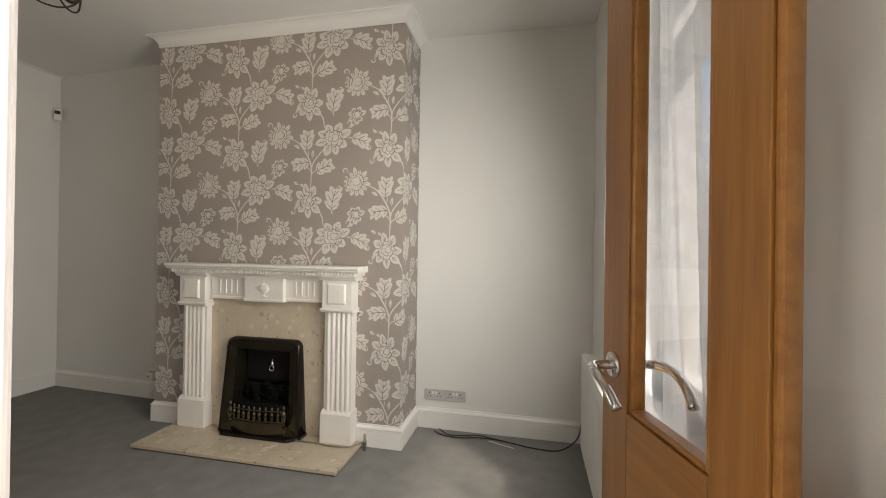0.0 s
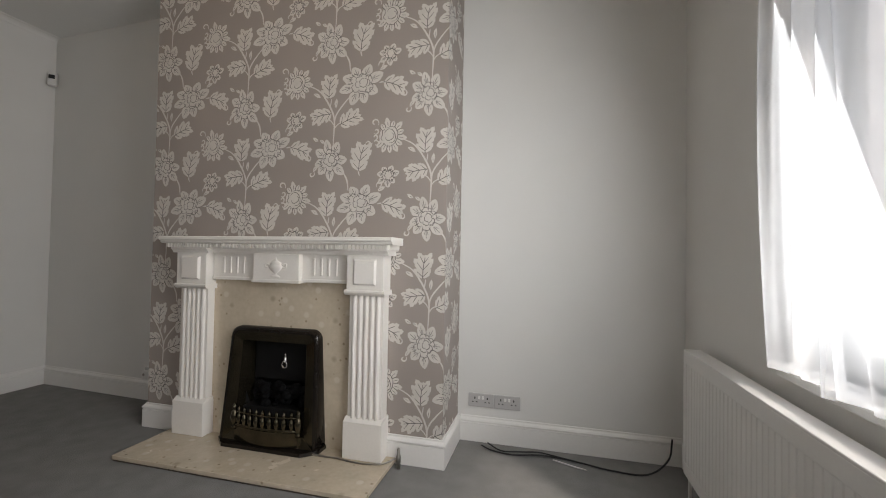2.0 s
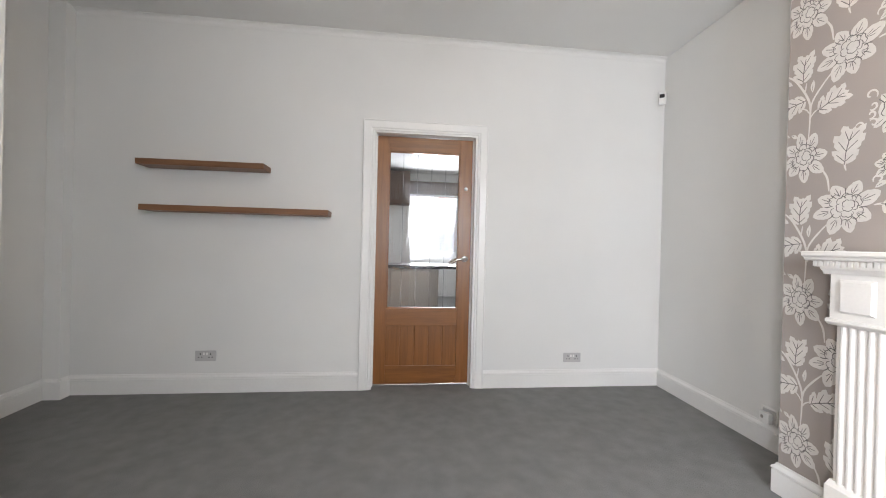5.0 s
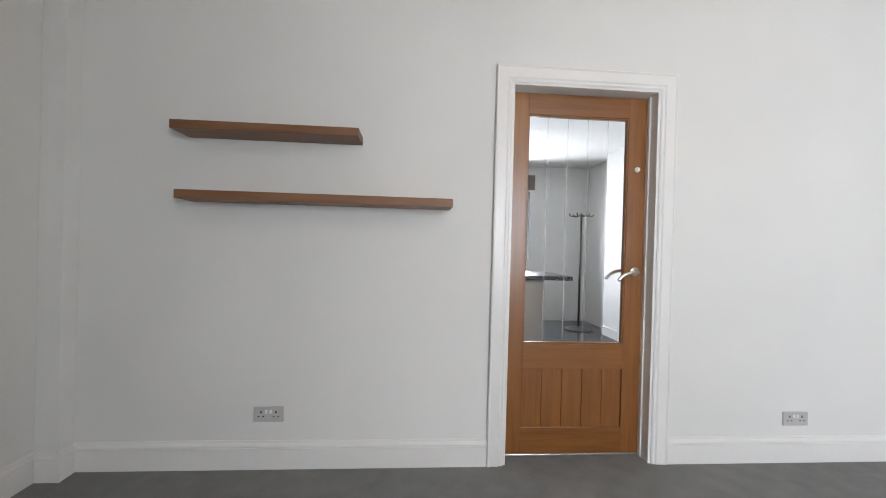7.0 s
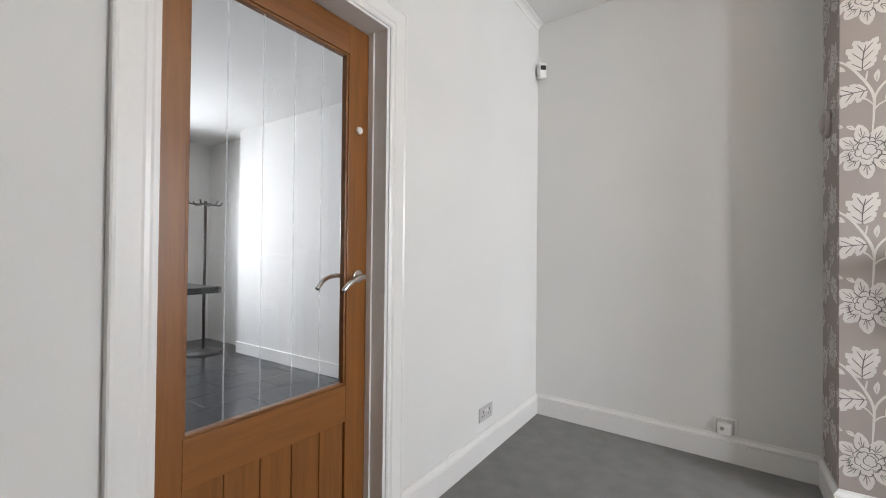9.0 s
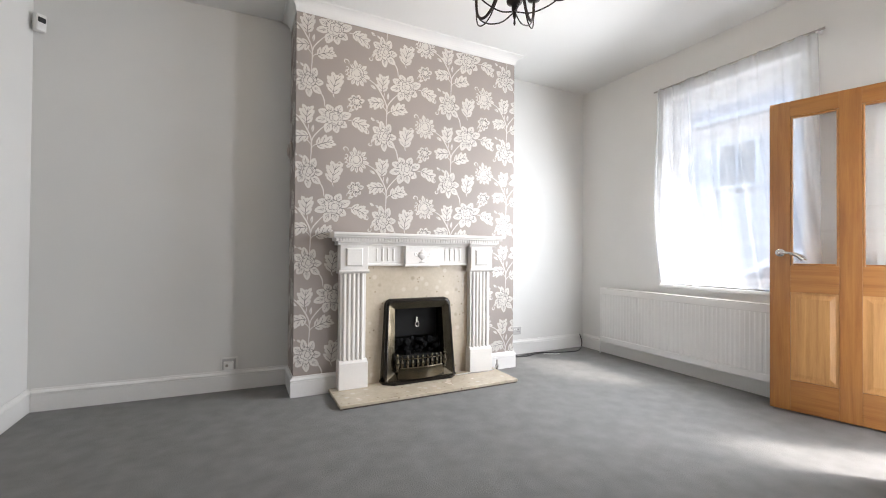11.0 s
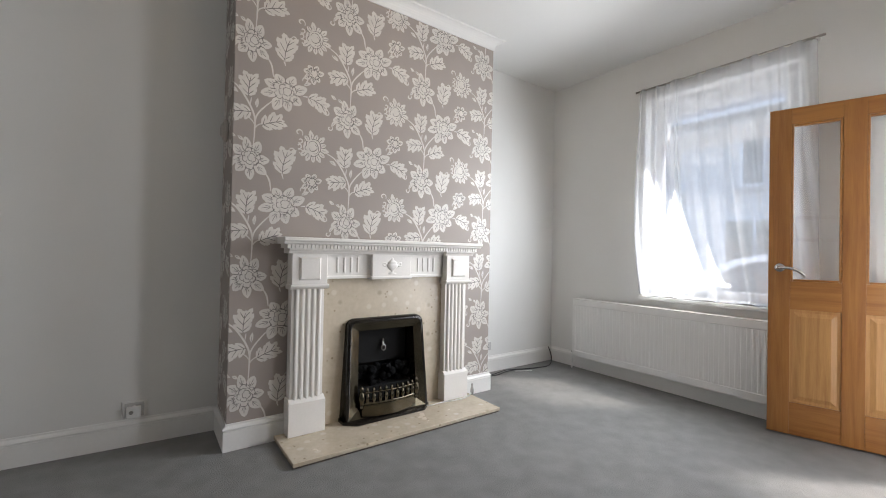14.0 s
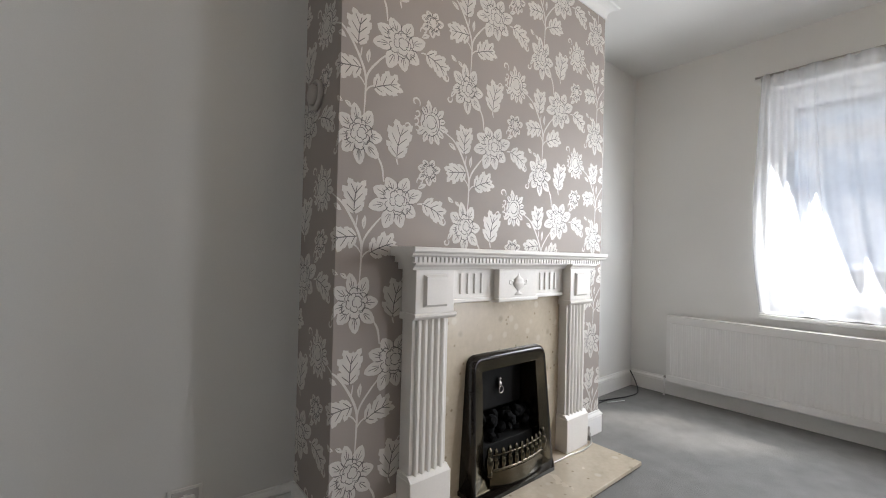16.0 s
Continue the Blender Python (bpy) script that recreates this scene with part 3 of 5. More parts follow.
cs = thing("coat_stand", "slim chrome coat stand with a black base", "coat stand", -3.62, -0.08, -0.002)
part("pole", tube(bmesh.new(), [(0, 0, 0.03), (0, 0, 1.66)], 0.016, 10), M_WROUGHT, cs, "", True)
part("base", lathe(bmesh.new(), [(0.19, 0.0), (0.19, 0.02), (0.06, 0.035), (0.02, 0.05)], 0, 0, 28), M_DARK, cs, "", True)
for k in range(6):
    a = 2 * math.pi * k / 6 + 0.3
    c, s = math.cos(a), math.sin(a)
    part("hook", tube(bmesh.new(), curve_pts([(0.01 * c, 0.01 * s, 1.63), (0.09 * c, 0.09 * s, 1.62), (0.15 * c, 0.15 * s, 1.625), (0.17 * c, 0.17 * s, 1.66)], 4), 0.009, 6), M_WROUGHT, cs, "", True)

# ---- hall door, standing open ----
HINGE, LEAF, TURN = (4.482, -2.256), 0.762, 15.0
bm = bmesh.new()
add_box(bm, HD0, HD0 + 0.024, DY - 0.11, DY + 0.004, 0, HDT)
add_box(bm, HD1 - 0.008, HD1, DY - 0.11, DY + 0.004, 0, HDT)
add_box(bm, HD0 + 0.024, HD1 - 0.008, DY - 0.11, DY + 0.004, HDT - 0.022, HDT)
structure("hall_door_frame", bm, M_GLOSS, "white gloss door lining of the hall doorway")
bm = bmesh.new()
add_box(bm, HD0 - 0.062, HD0 + 0.012, DY + 0.0005, DY + 0.018, 0, HDT + 0.06, 0.004)
add_box(bm, HD0 + 0.012, EX - 0.002, DY + 0.0005, DY + 0.018, HDT - 0.008, HDT + 0.06, 0.004)
structure("trim", bm, M_GLOSS, "white gloss architrave of the hall doorway")

# local frame: y runs from the free edge (0) back to the hinge (-0.762); x is the thickness
fe = (HINGE[0] - LEAF * math.sin(radians(TURN)), HINGE[1] + LEAF * math.cos(radians(TURN)))
hd = thing("hall_door", "oak door with two glass panes and two raised panels, standing open", "door", fe[0], fe[1], 0, "", TURN)
T = 0.036
for a, b, c, d, n in ((-0.105, 0, 0.012, 1.985, "stile"), (-0.762, -0.657, 0.012, 1.985, "stile"), (-0.430, -0.332, 0.012, 1.985, "mullion")):
    part(n, box(0, T, a, b, c, d, 0.002), M_OAK2, hd)
for a, b in ((-0.332, -0.105), (-0.657, -0.430)):
    for c, d, n in ((0.012, 0.205, "bottom_rail"), (0.765, 0.935, "lock_rail"), (1.885, 1.985, "top_rail")):
        part(n, box(0, T, a, b, c, d, 0.0015), M_OAK2H, hd)
    bm = bmesh.new()
    for e, f, g, k in ((a, a + 0.012, 0.935, 1.885), (b - 0.012, b, 0.935, 1.885), (a + 0.012, b - 0.012, 0.935, 0.947), (a + 0.012, b - 0.012, 1.873, 1.885)):
        add_box(bm, 0.004, T - 0.004, e, f, g, k, 0.004)
    part("glazing_bead", bm, M_OAK2H, hd)
    p = part("pane", box(T / 2 - 0.002, T / 2 + 0.002, a + 0.004, b - 0.004, 0.940, 1.880), M_GLASS, hd, "clear glass pane")
    p.visible_shadow = False
    # raised panel
    bm = bmesh.new()
    for x_in, x_out in ((T / 2, 0.004), (T / 2, T - 0.004)):
        lo = [bm.verts.new((x_in - (0.006 if x_out < x_in else -0.006), y, z)) for y, z in ((a, 0.205), (b, 0.205), (b, 0.765), (a, 0.765))]
        i1 = [bm.verts.new((x_out + (0.008 if x_out < x_in else -0.008), y, z)) for y, z in ((a + 0.018, 0.223), (b - 0.018, 0.223), (b - 0.018, 0.747), (a + 0.018, 0.747))]
        i2 = [bm.verts.new((x_out, y, z)) for y, z in ((a + 0.042, 0.247), (b - 0.042, 0.247), (b - 0.042, 0.723), (a + 0.042, 0.723))]
        for u, v in ((lo, i1), (i1, i2)):
            for k in range(4):
                bm.faces.new((u[k], u[(k + 1) % 4], v[(k + 1) % 4], v[k]))
        bm.faces.new(i2)
    part("panel", bm, M_PINE, hd)
h = lever(hd, 0, -0.055, 1.015, -1, -1)
h = lever(hd, T, -0.055, 1.015, 1, -1)
part("latch_plate", box(0.007, 0.029, -0.0005, 0.0015, 0.93, 1.09), M_STEEL, hd)

# ---- front window, curtain and radiator ----
w1 = tagged(new("window_1"), "white framed front window behind a sheer curtain", "window", "", "structure")
fx0, fx1 = EX + 0.13, EX + 0.20
TRZ = 1.93                             # transom under the fanlight
bm = bmesh.new()
for a, b, c, d in ((WY0, WY0 + 0.075, WZ0, WZ1), (WY1 - 0.075, WY1, WZ0, WZ1), (WY0 + 0.075, WY1 - 0.075, WZ0, WZ0 + 0.075), (WY0 + 0.075, WY1 - 0.075, WZ1 - 0.09, WZ1)):
    add_box(bm, fx0, fx1, a, b, c, d, 0.006)
part("window_frame", bm, M_PVC, w1)
part("transom", box(fx0 - 0.004, fx1 + 0.004, WY0 + 0.0755, WY1 - 0.0755, TRZ, TRZ + 0.085, 0.006), M_PVC, w1)
sash = bmesh.new()
for a, b, c, d in ((WY0 + 0.076, WY0 + 0.116, TRZ + 0.086, WZ1 - 0.091), (WY1 - 0.116, WY1 - 0.076, TRZ + 0.086, WZ1 - 0.091), (WY0 + 0.116, WY1 - 0.116, TRZ + 0.086, TRZ + 0.120), (WY0 + 0.116, WY1 - 0.116, WZ1 - 0.125, WZ1 - 0.091)):
    add_box(sash, fx0 - 0.008, fx1 - 0.012, a, b, c, d, 0.004)
part("fanlight_sash", sash, M_PVC, w1)
for z0, z1 in ((WZ0 + 0.07, TRZ + 0.005), (TRZ + 0.10, WZ1 - 0.10)):
    p = part("pane", box(fx0 + 0.03, fx0 + 0.036, WY0 + 0.07, WY1 - 0.07, z0, z1), M_GLASS, w1)
    p.visible_shadow = False
part("window_sill", box(EX - 0.03, fx0, WY0 - 0.03, WY1 + 0.03, WZ0 - 0.028, WZ0, 0.006), M_GLOSS, w1)

rod = thing("curtain_rail", "slim grey metal curtain rail above the window", "curtain rail", EX - 0.055, -1.10, 2.44)
part("rail", tube(bmesh.new(), [(0, -0.64, 0), (0, 0.56, 0)], 0.008, 10), M_STEEL, rod, "", True)
for s in (-0.60, 0.52):
    part("bracket", box(-0.006, 0.0545, s - 0.008, s + 0.008, -0.012, 0.014, 0.003), M_WPLAST, rod)


def curtain(y_a, y_b, seed, slant, bulge, amp=0.022, folds=1.0):
    """A hanging sheet of voile: broad folds that slant on the way down, and a hem that crumples on the sill."""
    rng = random.Random(seed)
    nu, nv = 170, 60
    ph = [rng.uniform(0, 6.28) for _ in range(6)]
    fr = [rng.uniform(0.85, 1.15) * k * folds for k in (3.2, 6.5, 11, 19)]
    bm = bmesh.new()
    grid = []
    top, sill = 2.445, WZ0 + 0.006
    for j in range(nv + 1):
        v = j / nv
        row = []
        for i in range(nu + 1):
            u = i / nu
            h = min(v / 0.92, 1.0)
            y = y_a + (y_b - y_a) * u + bulge * math.sin(math.pi * h ** 1.5) * u ** 3 - 0.03 * h * (1 - u)
            uu = u + slant * h * h
            fan = 0.35 + 0.65 * h
            d = sum(math.sin(6.283 * f * uu + p + 0.7 * h * math.sin(p * 3)) * w for f, p, w in zip(fr, ph, (0.9, 0.8, 0.55 * (1.2 - h), 0.35 * (1.1 - h))))
            x = max(min(EX - 0.058 + amp * d * fan, EX - 0.010), EX - 0.118)
            z = top + (sill - top) * h
            if v > 0.92:
                k = (v - 0.92) / 0.08
                n1 = noise.noise(Vector((u * 13, k * 2.5, seed)))
                x = x + (EX + 0.035 - x) * k * 0.85 + 0.02 * n1 * k
                z = sill + 0.030 * abs(n1) + 0.012 * abs(math.sin(22 * u + 5 * k)) * k
            row.append(bm.verts.new((x, y, z)))
        grid.append(row)
    for j in range(nv):
        for i in range(nu):
            bm.faces.new((grid[j][i], grid[j][i + 1], grid[j + 1][i + 1], grid[j + 1][i]))
    return bm


tagged(part("sheer_curtain", curtain(-1.70, -0.84, 4, 0.16, 0.0), M_SHEER, None, "", True), "white sheer voile curtain panel hanging to the sill", "curtain", "curtain panels")
tagged(part("sheer_curtain", curtain(-0.90, -0.575, 9, 0.10, 0.05, 0.026, 0.45), M_VOILE, None, "", True), "white sheer voile curtain panel crumpled on the sill by the wall", "curtain", "curtain panels")

# long panel radiator below the window
RX0, RX1, RYA, RYB, RZ0, RZ1 = EX - 0.105, EX - 0.035, -1.93, 0.02, 0.125, 0.655
rad = thing("radiator", "long white double panel radiator under the window", "radiator", EX - 0.07, (RYA + RYB) / 2, RZ0)
yc = (RYA + RYB) / 2
bm = bmesh.new()
hl = (RYB - RYA) / 2
n = int((RYB - RYA) / 0.0333)
prof = []
for i in range(n):
    y0 = -hl + 0.03 + (2 * hl - 0.06) * i / n
    w = (2 * hl - 0.06) / n
    prof += [(y0, 0.0), (y0 + w * 0.30, 0.0), (y0 + w * 0.42, 0.0021), (y0 + w * 0.88, 0.0021)]
prof.append((hl - 0.03, 0.0))
lo, hi = 0.055, RZ1 - RZ0 - 0.055
fx = -0.035
a = [bm.verts.new((fx + d, y, lo)) for y, d in prof]
b = [bm.verts.new((fx + d, y, hi)) for y, d in prof]
for i in range(len(prof) - 1):
    bm.faces.new((a[i], a[i + 1], b[i + 1], b[i]))
add_box(bm, fx - 0.001, fx + 0.012, -hl, hl, 0.0, lo, 0.004)
add_box(bm, fx - 0.001, fx + 0.012, -hl, hl, hi, RZ1 - RZ0, 0.004)
add_box(bm, fx - 0.001, fx + 0.012, -hl, -hl + 0.03, lo, hi)
add_box(bm, fx - 0.001, fx + 0.012, hl - 0.03, hl, lo, hi)
add_box(bm, fx + 0.010, fx + 0.013, -hl + 0.01, hl - 0.01, 0.01, RZ1 - RZ0 - 0.01)
part("front_panel", bm, M_RAD, rad)
part("back_panel", box(0.022, 0.034, -hl, hl, 0.0, RZ1 - RZ0, 0.004), M_RAD, rad)
bm = box(-0.036, 0.035, -hl - 0.001, hl + 0.001, RZ1 - RZ0 - 0.004, RZ1 - RZ0 + 0.006, 0.003)
part("top_grille", bm, M_RAD, rad)
for s in (-1, 1):
    part("side_cover", box(-0.036, 0.035, s * hl - 0.002, s * hl + 0.002, 0.02, RZ1 - RZ0), M_RAD, rad)
v = part("valve", tube(bmesh.new(), [(0, hl + 0.004, 0.03), (0, hl + 0.03, 0.03)], 0.011, 10), M_STEEL, rad, "", True)
part("pipe", tube(bmesh.new(), [(0, hl + 0.03, 0.035), (0, hl + 0.03, -RZ0)], 0.0075, 8), M_RAD, rad, "", True)
v = part("valve", tube(bmesh.new(), [(0, -hl - 0.004, 0.03), (0, -hl - 0.03, 0.03)], 0.011, 10), M_STEEL, rad, "", True)
part("pipe", tube(bmesh.new(), [(0, -hl - 0.03, 0.035), (0, -hl - 0.03, -RZ0)], 0.0075, 8), M_RAD, rad, "", True)

# ---- wallpaper: printed flowers on the chimney breast ----
PU, PV, PX, PZ = 0.55, 0.64, 2.86, 1.32


class Print:
    """Collects the flat shapes of one repeat, in metres round the large flower."""

    def __init__(self):
        self.light, self.dark, self.k = [], [], 0

    def shape(self, pts):
        self.k += 1
        self.light.append((pts, 0.0007 + 0.00003 * (self.k % 14)))

    def line(self, pts, w):
        a, b = [], []
        n = len(pts)
        for i, (u, v) in enumerate(pts):
            p, q = pts[max(i - 1, 0)], pts[min(i + 1, n - 1)]
            du, dv = q[0] - p[0], q[1] - p[1]
            l = math.hypot(du, dv) or 1
            t = w * (0.35 + 0.65 * math.sin(math.pi * (i + 0.6) / (n + 0.2)))
            a.append((u - dv / l * t, v + du / l * t))
            b.append((u + dv / l * t, v - du / l * t))
        return a + b[::-1]

    def vein(self, pts, w=0.0016):
        self.dark.append((self.line(pts, w), 0.0016))

    def stem(self, ctrl, w=0.0042):
        self.shape(self.line([(p.x, p.y) for p in curve_pts([(u, v, 0) for u, v in ctrl], 6)], w))

    def leaf(self, u, v, ang, length, width, lobes=4, bend=0.15):
        ca, sa = math.cos(ang), math.sin(ang)

        def at(s, w):
            x, y = (s - 0.5) * length, w + bend * length * (s * (1 - s))
            return (u + x * ca - y * sa, v + x * sa + y * ca)
        if lobes < 3:
            self.shape([at(t, width * w) for t, w in ((0.0, 0.0), (0.2, 0.3), (0.45, 0.5), (0.7, 0.38), (1.0, 0.0), (0.75, -0.4), (0.45, -0.46), (0.2, -0.3))])
            self.vein([at(t, 0) for t in (0.15, 0.35, 0.55)], 0.0009)
            return
        # blade, tip lobe and side lobes, each with a short vein
        self.shape([at(t, width * w) for t, w in ((0.0, 0.02), (0.15, 0.11), (0.4, 0.22), (0.68, 0.22), (0.78, 0.27), (0.86, 0.15), (1.0, 0.01), (0.88, -0.14), (0.79, -0.25), (0.66, -0.22), (0.4, -0.22), (0.15, -0.11))])
        m = lobes - 1
        for i in range(m):
            s0 = 0.08 + 0.54 * i / (m - 1)
            size = width * 0.80 * (0.78, 1.0, 0.86, 0.66)[i % 4]
            for k in (-1, 1):
                tilt = 0.86 - 0.14 * i + 0.10 * k
                sx, sy = math.cos(tilt), math.sin(tilt) * k
                lobe = ((0.0, -0.17), (0.30, -0.27), (0.55, -0.29), (0.66, -0.19), (0.78, -0.20), (1.0, 0.02), (0.80, 0.19), (0.67, 0.17), (0.55, 0.28), (0.30, 0.26), (0.0, 0.17))
                self.shape([at(s0 + (p * sx - q * sy) * size / length, (p * sy + q * sx) * size) for p, q in lobe])
                self.vein([at(s0 + p * sx * size / length, p * sy * size) for p in (0.0, 0.3, 0.62)], 0.0017)
        self.vein([at(t, 0) for t in (0.0, 0.3, 0.6, 0.86)], 0.0021)

    def scroll_leaf(self, u, v, ang, length, width, flip):
        """A lobed leaf with a thin tail at its base and a curl at its tip."""
        ca, sa = math.cos(ang), math.sin(ang)
        self.leaf(u, v, ang, length, width, 4, 0.26 * flip)
        bx, by = u - 0.5 * length * ca, v - 0.5 * length * sa
        self.stem([(bx + 0.03 * ca, by + 0.03 * sa), (bx, by), (bx - 0.022 * ca + 0.012 * flip * sa, by - 0.022 * sa - 0.012 * flip * ca)], 0.004)
        tx, ty, r = u + 0.50 * length * ca, v + 0.50 * length * sa, 0.016
        self.curl(tx + flip * r * sa, ty - flip * r * ca, r, ang + flip * math.pi / 2, -flip)

    def flower(self, u, v, r, n, turn=0.0, squash=0.92, heart=3):
        def polar(p, q, a, ln, wd):
            ca, sa = math.cos(a), math.sin(a)
            return (u + p * ln * ca - q * wd * sa, v + (p * ln * sa + q * wd * ca) * squash)
        outline = [(0.18, 0.40), (0.42, 0.86), (0.58, 1.04), (0.72, 1.03), (0.80, 0.84), (0.88, 0.76), (0.95, 0.50), (1.01, 0.16), (0.98, -0.12), (0.94, -0.42), (0.87, -0.62), (0.82, -0.80), (0.70, -1.02), (0.56, -1.02), (0.40, -0.84), (0.18, -0.40)]
        self.shape([polar(0.54, 0, 2 * math.pi * k / 16, r, 0) for k in range(16)])
        for k in range(n):
            a = turn + 2 * math.pi * k / n + 0.10 * math.sin(7 * k + turn)
            ln, wd = r * (1.08 + 0.12 * math.sin(5 * k + turn * 3)), r * (2.0 + 0.26 * math.sin(3 * k + turn)) / n
            bend = 0.10 * math.sin(4 * k + 2 * turn)
            self.shape([polar(p, q + bend * p * p * 3, a, ln, wd) for p, q in outline])
            self.vein([polar(t, bend * t * t * 3, a, ln, wd) for t in (0.50, 0.62, 0.74, 0.86)], 0.0015)
            for e in (-1, 1):
                self.vein([polar(t, q * e + bend * t * t * 3, a, ln, wd) for t, q in ((0.50, 0.10), (0.60, 0.30), (0.70, 0.44))], 0.0013)
            b = turn + 2 * math.pi * (k + 1) / n + 0.10 * math.sin(7 * ((k + 1) % n) + turn)
            self.vein([polar(t, 0, (a + b) / 2 + e, r, 0) for t, e in ((0.46, -0.05), (0.55, 0.0), (0.64, 0.02), (0.72, 0.0))], 0.0022)
        # rims of the inner petals, closing ring by ring on an off-centre heart
        for ring, (rad, m) in enumerate(((0.56, 6), (0.40, 5), (0.23, 3))[:heart]):
            off = 0.05 * ring * r
            for k in range(m):
                a = turn * 1.7 + 2 * math.pi * (k + 0.45 * ring) / m + 0.16 * math.sin(5 * k + ring)
                half = math.pi / m * (1.02 + 0.14 * math.sin(3 * k + turn))
                size = rad * (1 + 0.12 * math.sin(4 * k + 2 * ring + turn))
                rim = [polar(size * f, 0, a + half * t, r, 0) for t, f in ((-1, 0.70), (-0.86, 0.88), (-0.55, 0.99), (-0.15, 0.95), (0.1, 1.03), (0.5, 0.98), (0.84, 0.87), (1, 0.68))]
                self.vein([(x + off, y + off * 0.6) for x, y in rim], 0.0018)

    def rose(self, u, v, r):
        def at(t, a):
            return (u + r * t * math.cos(a), v + r * t * math.sin(a))
        self.shape([at(0.66, 2 * math.pi * k / 14) for k in range(14)])
        petal = ((0.3, 0.5), (0.55, 0.9), (0.74, 1.0), (0.82, 0.66), (0.93, 0.5), (1.0, 0.05), (0.9, -0.42), (0.80, -0.6), (0.70, -0.95), (0.5, -0.85), (0.3, -0.5))
        for k in range(11):
            a = -2.5 + k * 0.47
            ca, sa = math.cos(a), math.sin(a)
            ln, wd = r * (1.04 + 0.12 * math.sin(3 * k)), r * 0.215
            self.shape([(u + p * ln * ca - q * wd * sa, v + p * ln * sa + q * wd * ca) for p, q in petal])
            self.vein([at(t, a + e) for t, e in ((0.52, 0.30), (0.68, 0.25), (0.84, 0.235))], 0.0021)
            self.vein([at(t, a) for t in (0.60, 0.74, 0.88)], 0.0013)
        for a, q in ((2.75, 1), (3.15, 1), (3.6, -1)):
            x, y = at(0.92, a)
            self.curl(x, y, r * 0.20, a + 1.2 * q, q)
        # folded heart: nested crescents
        for rad, a0, a1 in ((0.56, -2.3, 1.9), (0.40, -1.6, 2.6), (0.26, -2.9, 1.0), (0.50, 2.2, 3.7)):
            self.vein([at(rad * (1 + 0.10 * math.sin(9 * i / 8)), a0 + (a1 - a0) * i / 9) for i in range(10)], 0.0020)

    def curl(self, u, v, r, turn, flip=1):
        pts = []
        for i in range(14):
            t = i / 13
            a = turn + flip * t * 5.2
            q = r * (1 - 0.72 * t)
            pts.append((u + q * math.cos(a), v + q * math.sin(a)))
        self.shape(self.line(pts, 0.0042))


pr = Print()
pr.stem([(-0.33, 0.02), (-0.25, -0.02), (-0.195, -0.09), (-0.158, -0.17), (-0.156, -0.25), (-0.160, -0.33)], 0.0050)
pr.stem([(-0.05, -0.05), (-0.10, -0.10), (-0.145, -0.16), (-0.156, -0.22)], 0.0042)
pr.stem([(-0.175, -0.07), (-0.18, -0.11)], 0.003)
pr.stem([(-0.215, -0.165), (-0.175, -0.19), (-0.157, -0.215)], 0.003)
pr.stem([(-0.105, -0.195), (-0.14, -0.215), (-0.157, -0.24)], 0.003)
pr.stem([(-0.105, -0.46), (-0.075, -0.51), (-0.065, -0.57)], 0.0046)
pr.flower(0, 0, 0.113, 8, 0.3, 0.94)
pr.scroll_leaf(0.188, -0.028, -0.42, 0.135, 0.092, 1)
pr.curl(0.115, 0.095, 0.020, 3.6, -1)
pr.leaf(0.125, 0.075, 0.5, 0.05, 0.022, 2)
pr.rose(-0.385, 0.03, 0.088)
pr.curl(-0.468, 0.105, 0.024, -0.6, 1)
pr.leaf(-0.183, -0.005, 1.45, 0.125, 0.098, 4)
pr.leaf(-0.262, -0.045, -0.5, 0.05, 0.022, 2)
pr.leaf(-0.145, -0.095, 1.5, 0.055, 0.02, 2)
pr.leaf(-0.235, -0.160, 3.3, 0.125, 0.088, 4, -0.12)
pr.leaf(-0.060, -0.190, 0.35, 0.135, 0.092, 4)
pr.flower(-0.178, -0.405, 0.094, 8, 0.9, 1.05)
pr.curl(-0.285, -0.475, 0.018, 0.6, -1)
pr.leaf(-0.262, -0.445, 0.9, 0.05, 0.02, 2)
pr.scroll_leaf(0.012, -0.395, 1.32, 0.152, 0.112, 1)
pr.flower(0.160, -0.495, 0.056, 7, 0.2, 1.0, 2)
pr.leaf(-0.265, -0.285, 2.6, 0.04, 0.02, 2)
pr.leaf(-0.225, -0.300, -0.6, 0.035, 0.018, 2)

U0, U1, V0, V1 = BX0 - Y_LEFT, BX1 + Y_RIGHT, 0.136, 2.668


def paper_panel(shapes, ua, ub, place):
    """The shapes of all repeats between two widths, trimmed to them, laid on a face by place(u, v, lift)."""
    bm = bmesh.new()
    for k in range(-4, 4):
        for j in range(-3, 4):
            cu, cv = PX + k * PU, PZ + j * PV + (PV / 2 if k % 2 else 0)
            for pts, d in shapes:
                us, vs = [p[0] + cu for p in pts], [p[1] + cv for p in pts]
                if max(us) < ua or min(us) > ub or max(vs) < V0 or min(vs) > V1:
                    continue
                if max(us) > FO0 and min(us) < FO1 and min(vs) < FOT:    # none over the fire opening
                    continue
                bm.faces.new([bm.verts.new((u, v, d)) for u, v in zip(us, vs)])
    for co, no in (((ua, 0, 0), (-1, 0, 0)), ((ub, 0, 0), (1, 0, 0)), ((0, V0, 0), (0, -1, 0)), ((0, V1, 0), (0, 1, 0))):
        bmesh.ops.bisect_plane(bm, geom=bm.verts[:] + bm.edges[:] + bm.faces[:], plane_co=co, plane_no=no, clear_outer=True)
    for v in bm.verts:
        v.co = place(*v.co)
    return bm


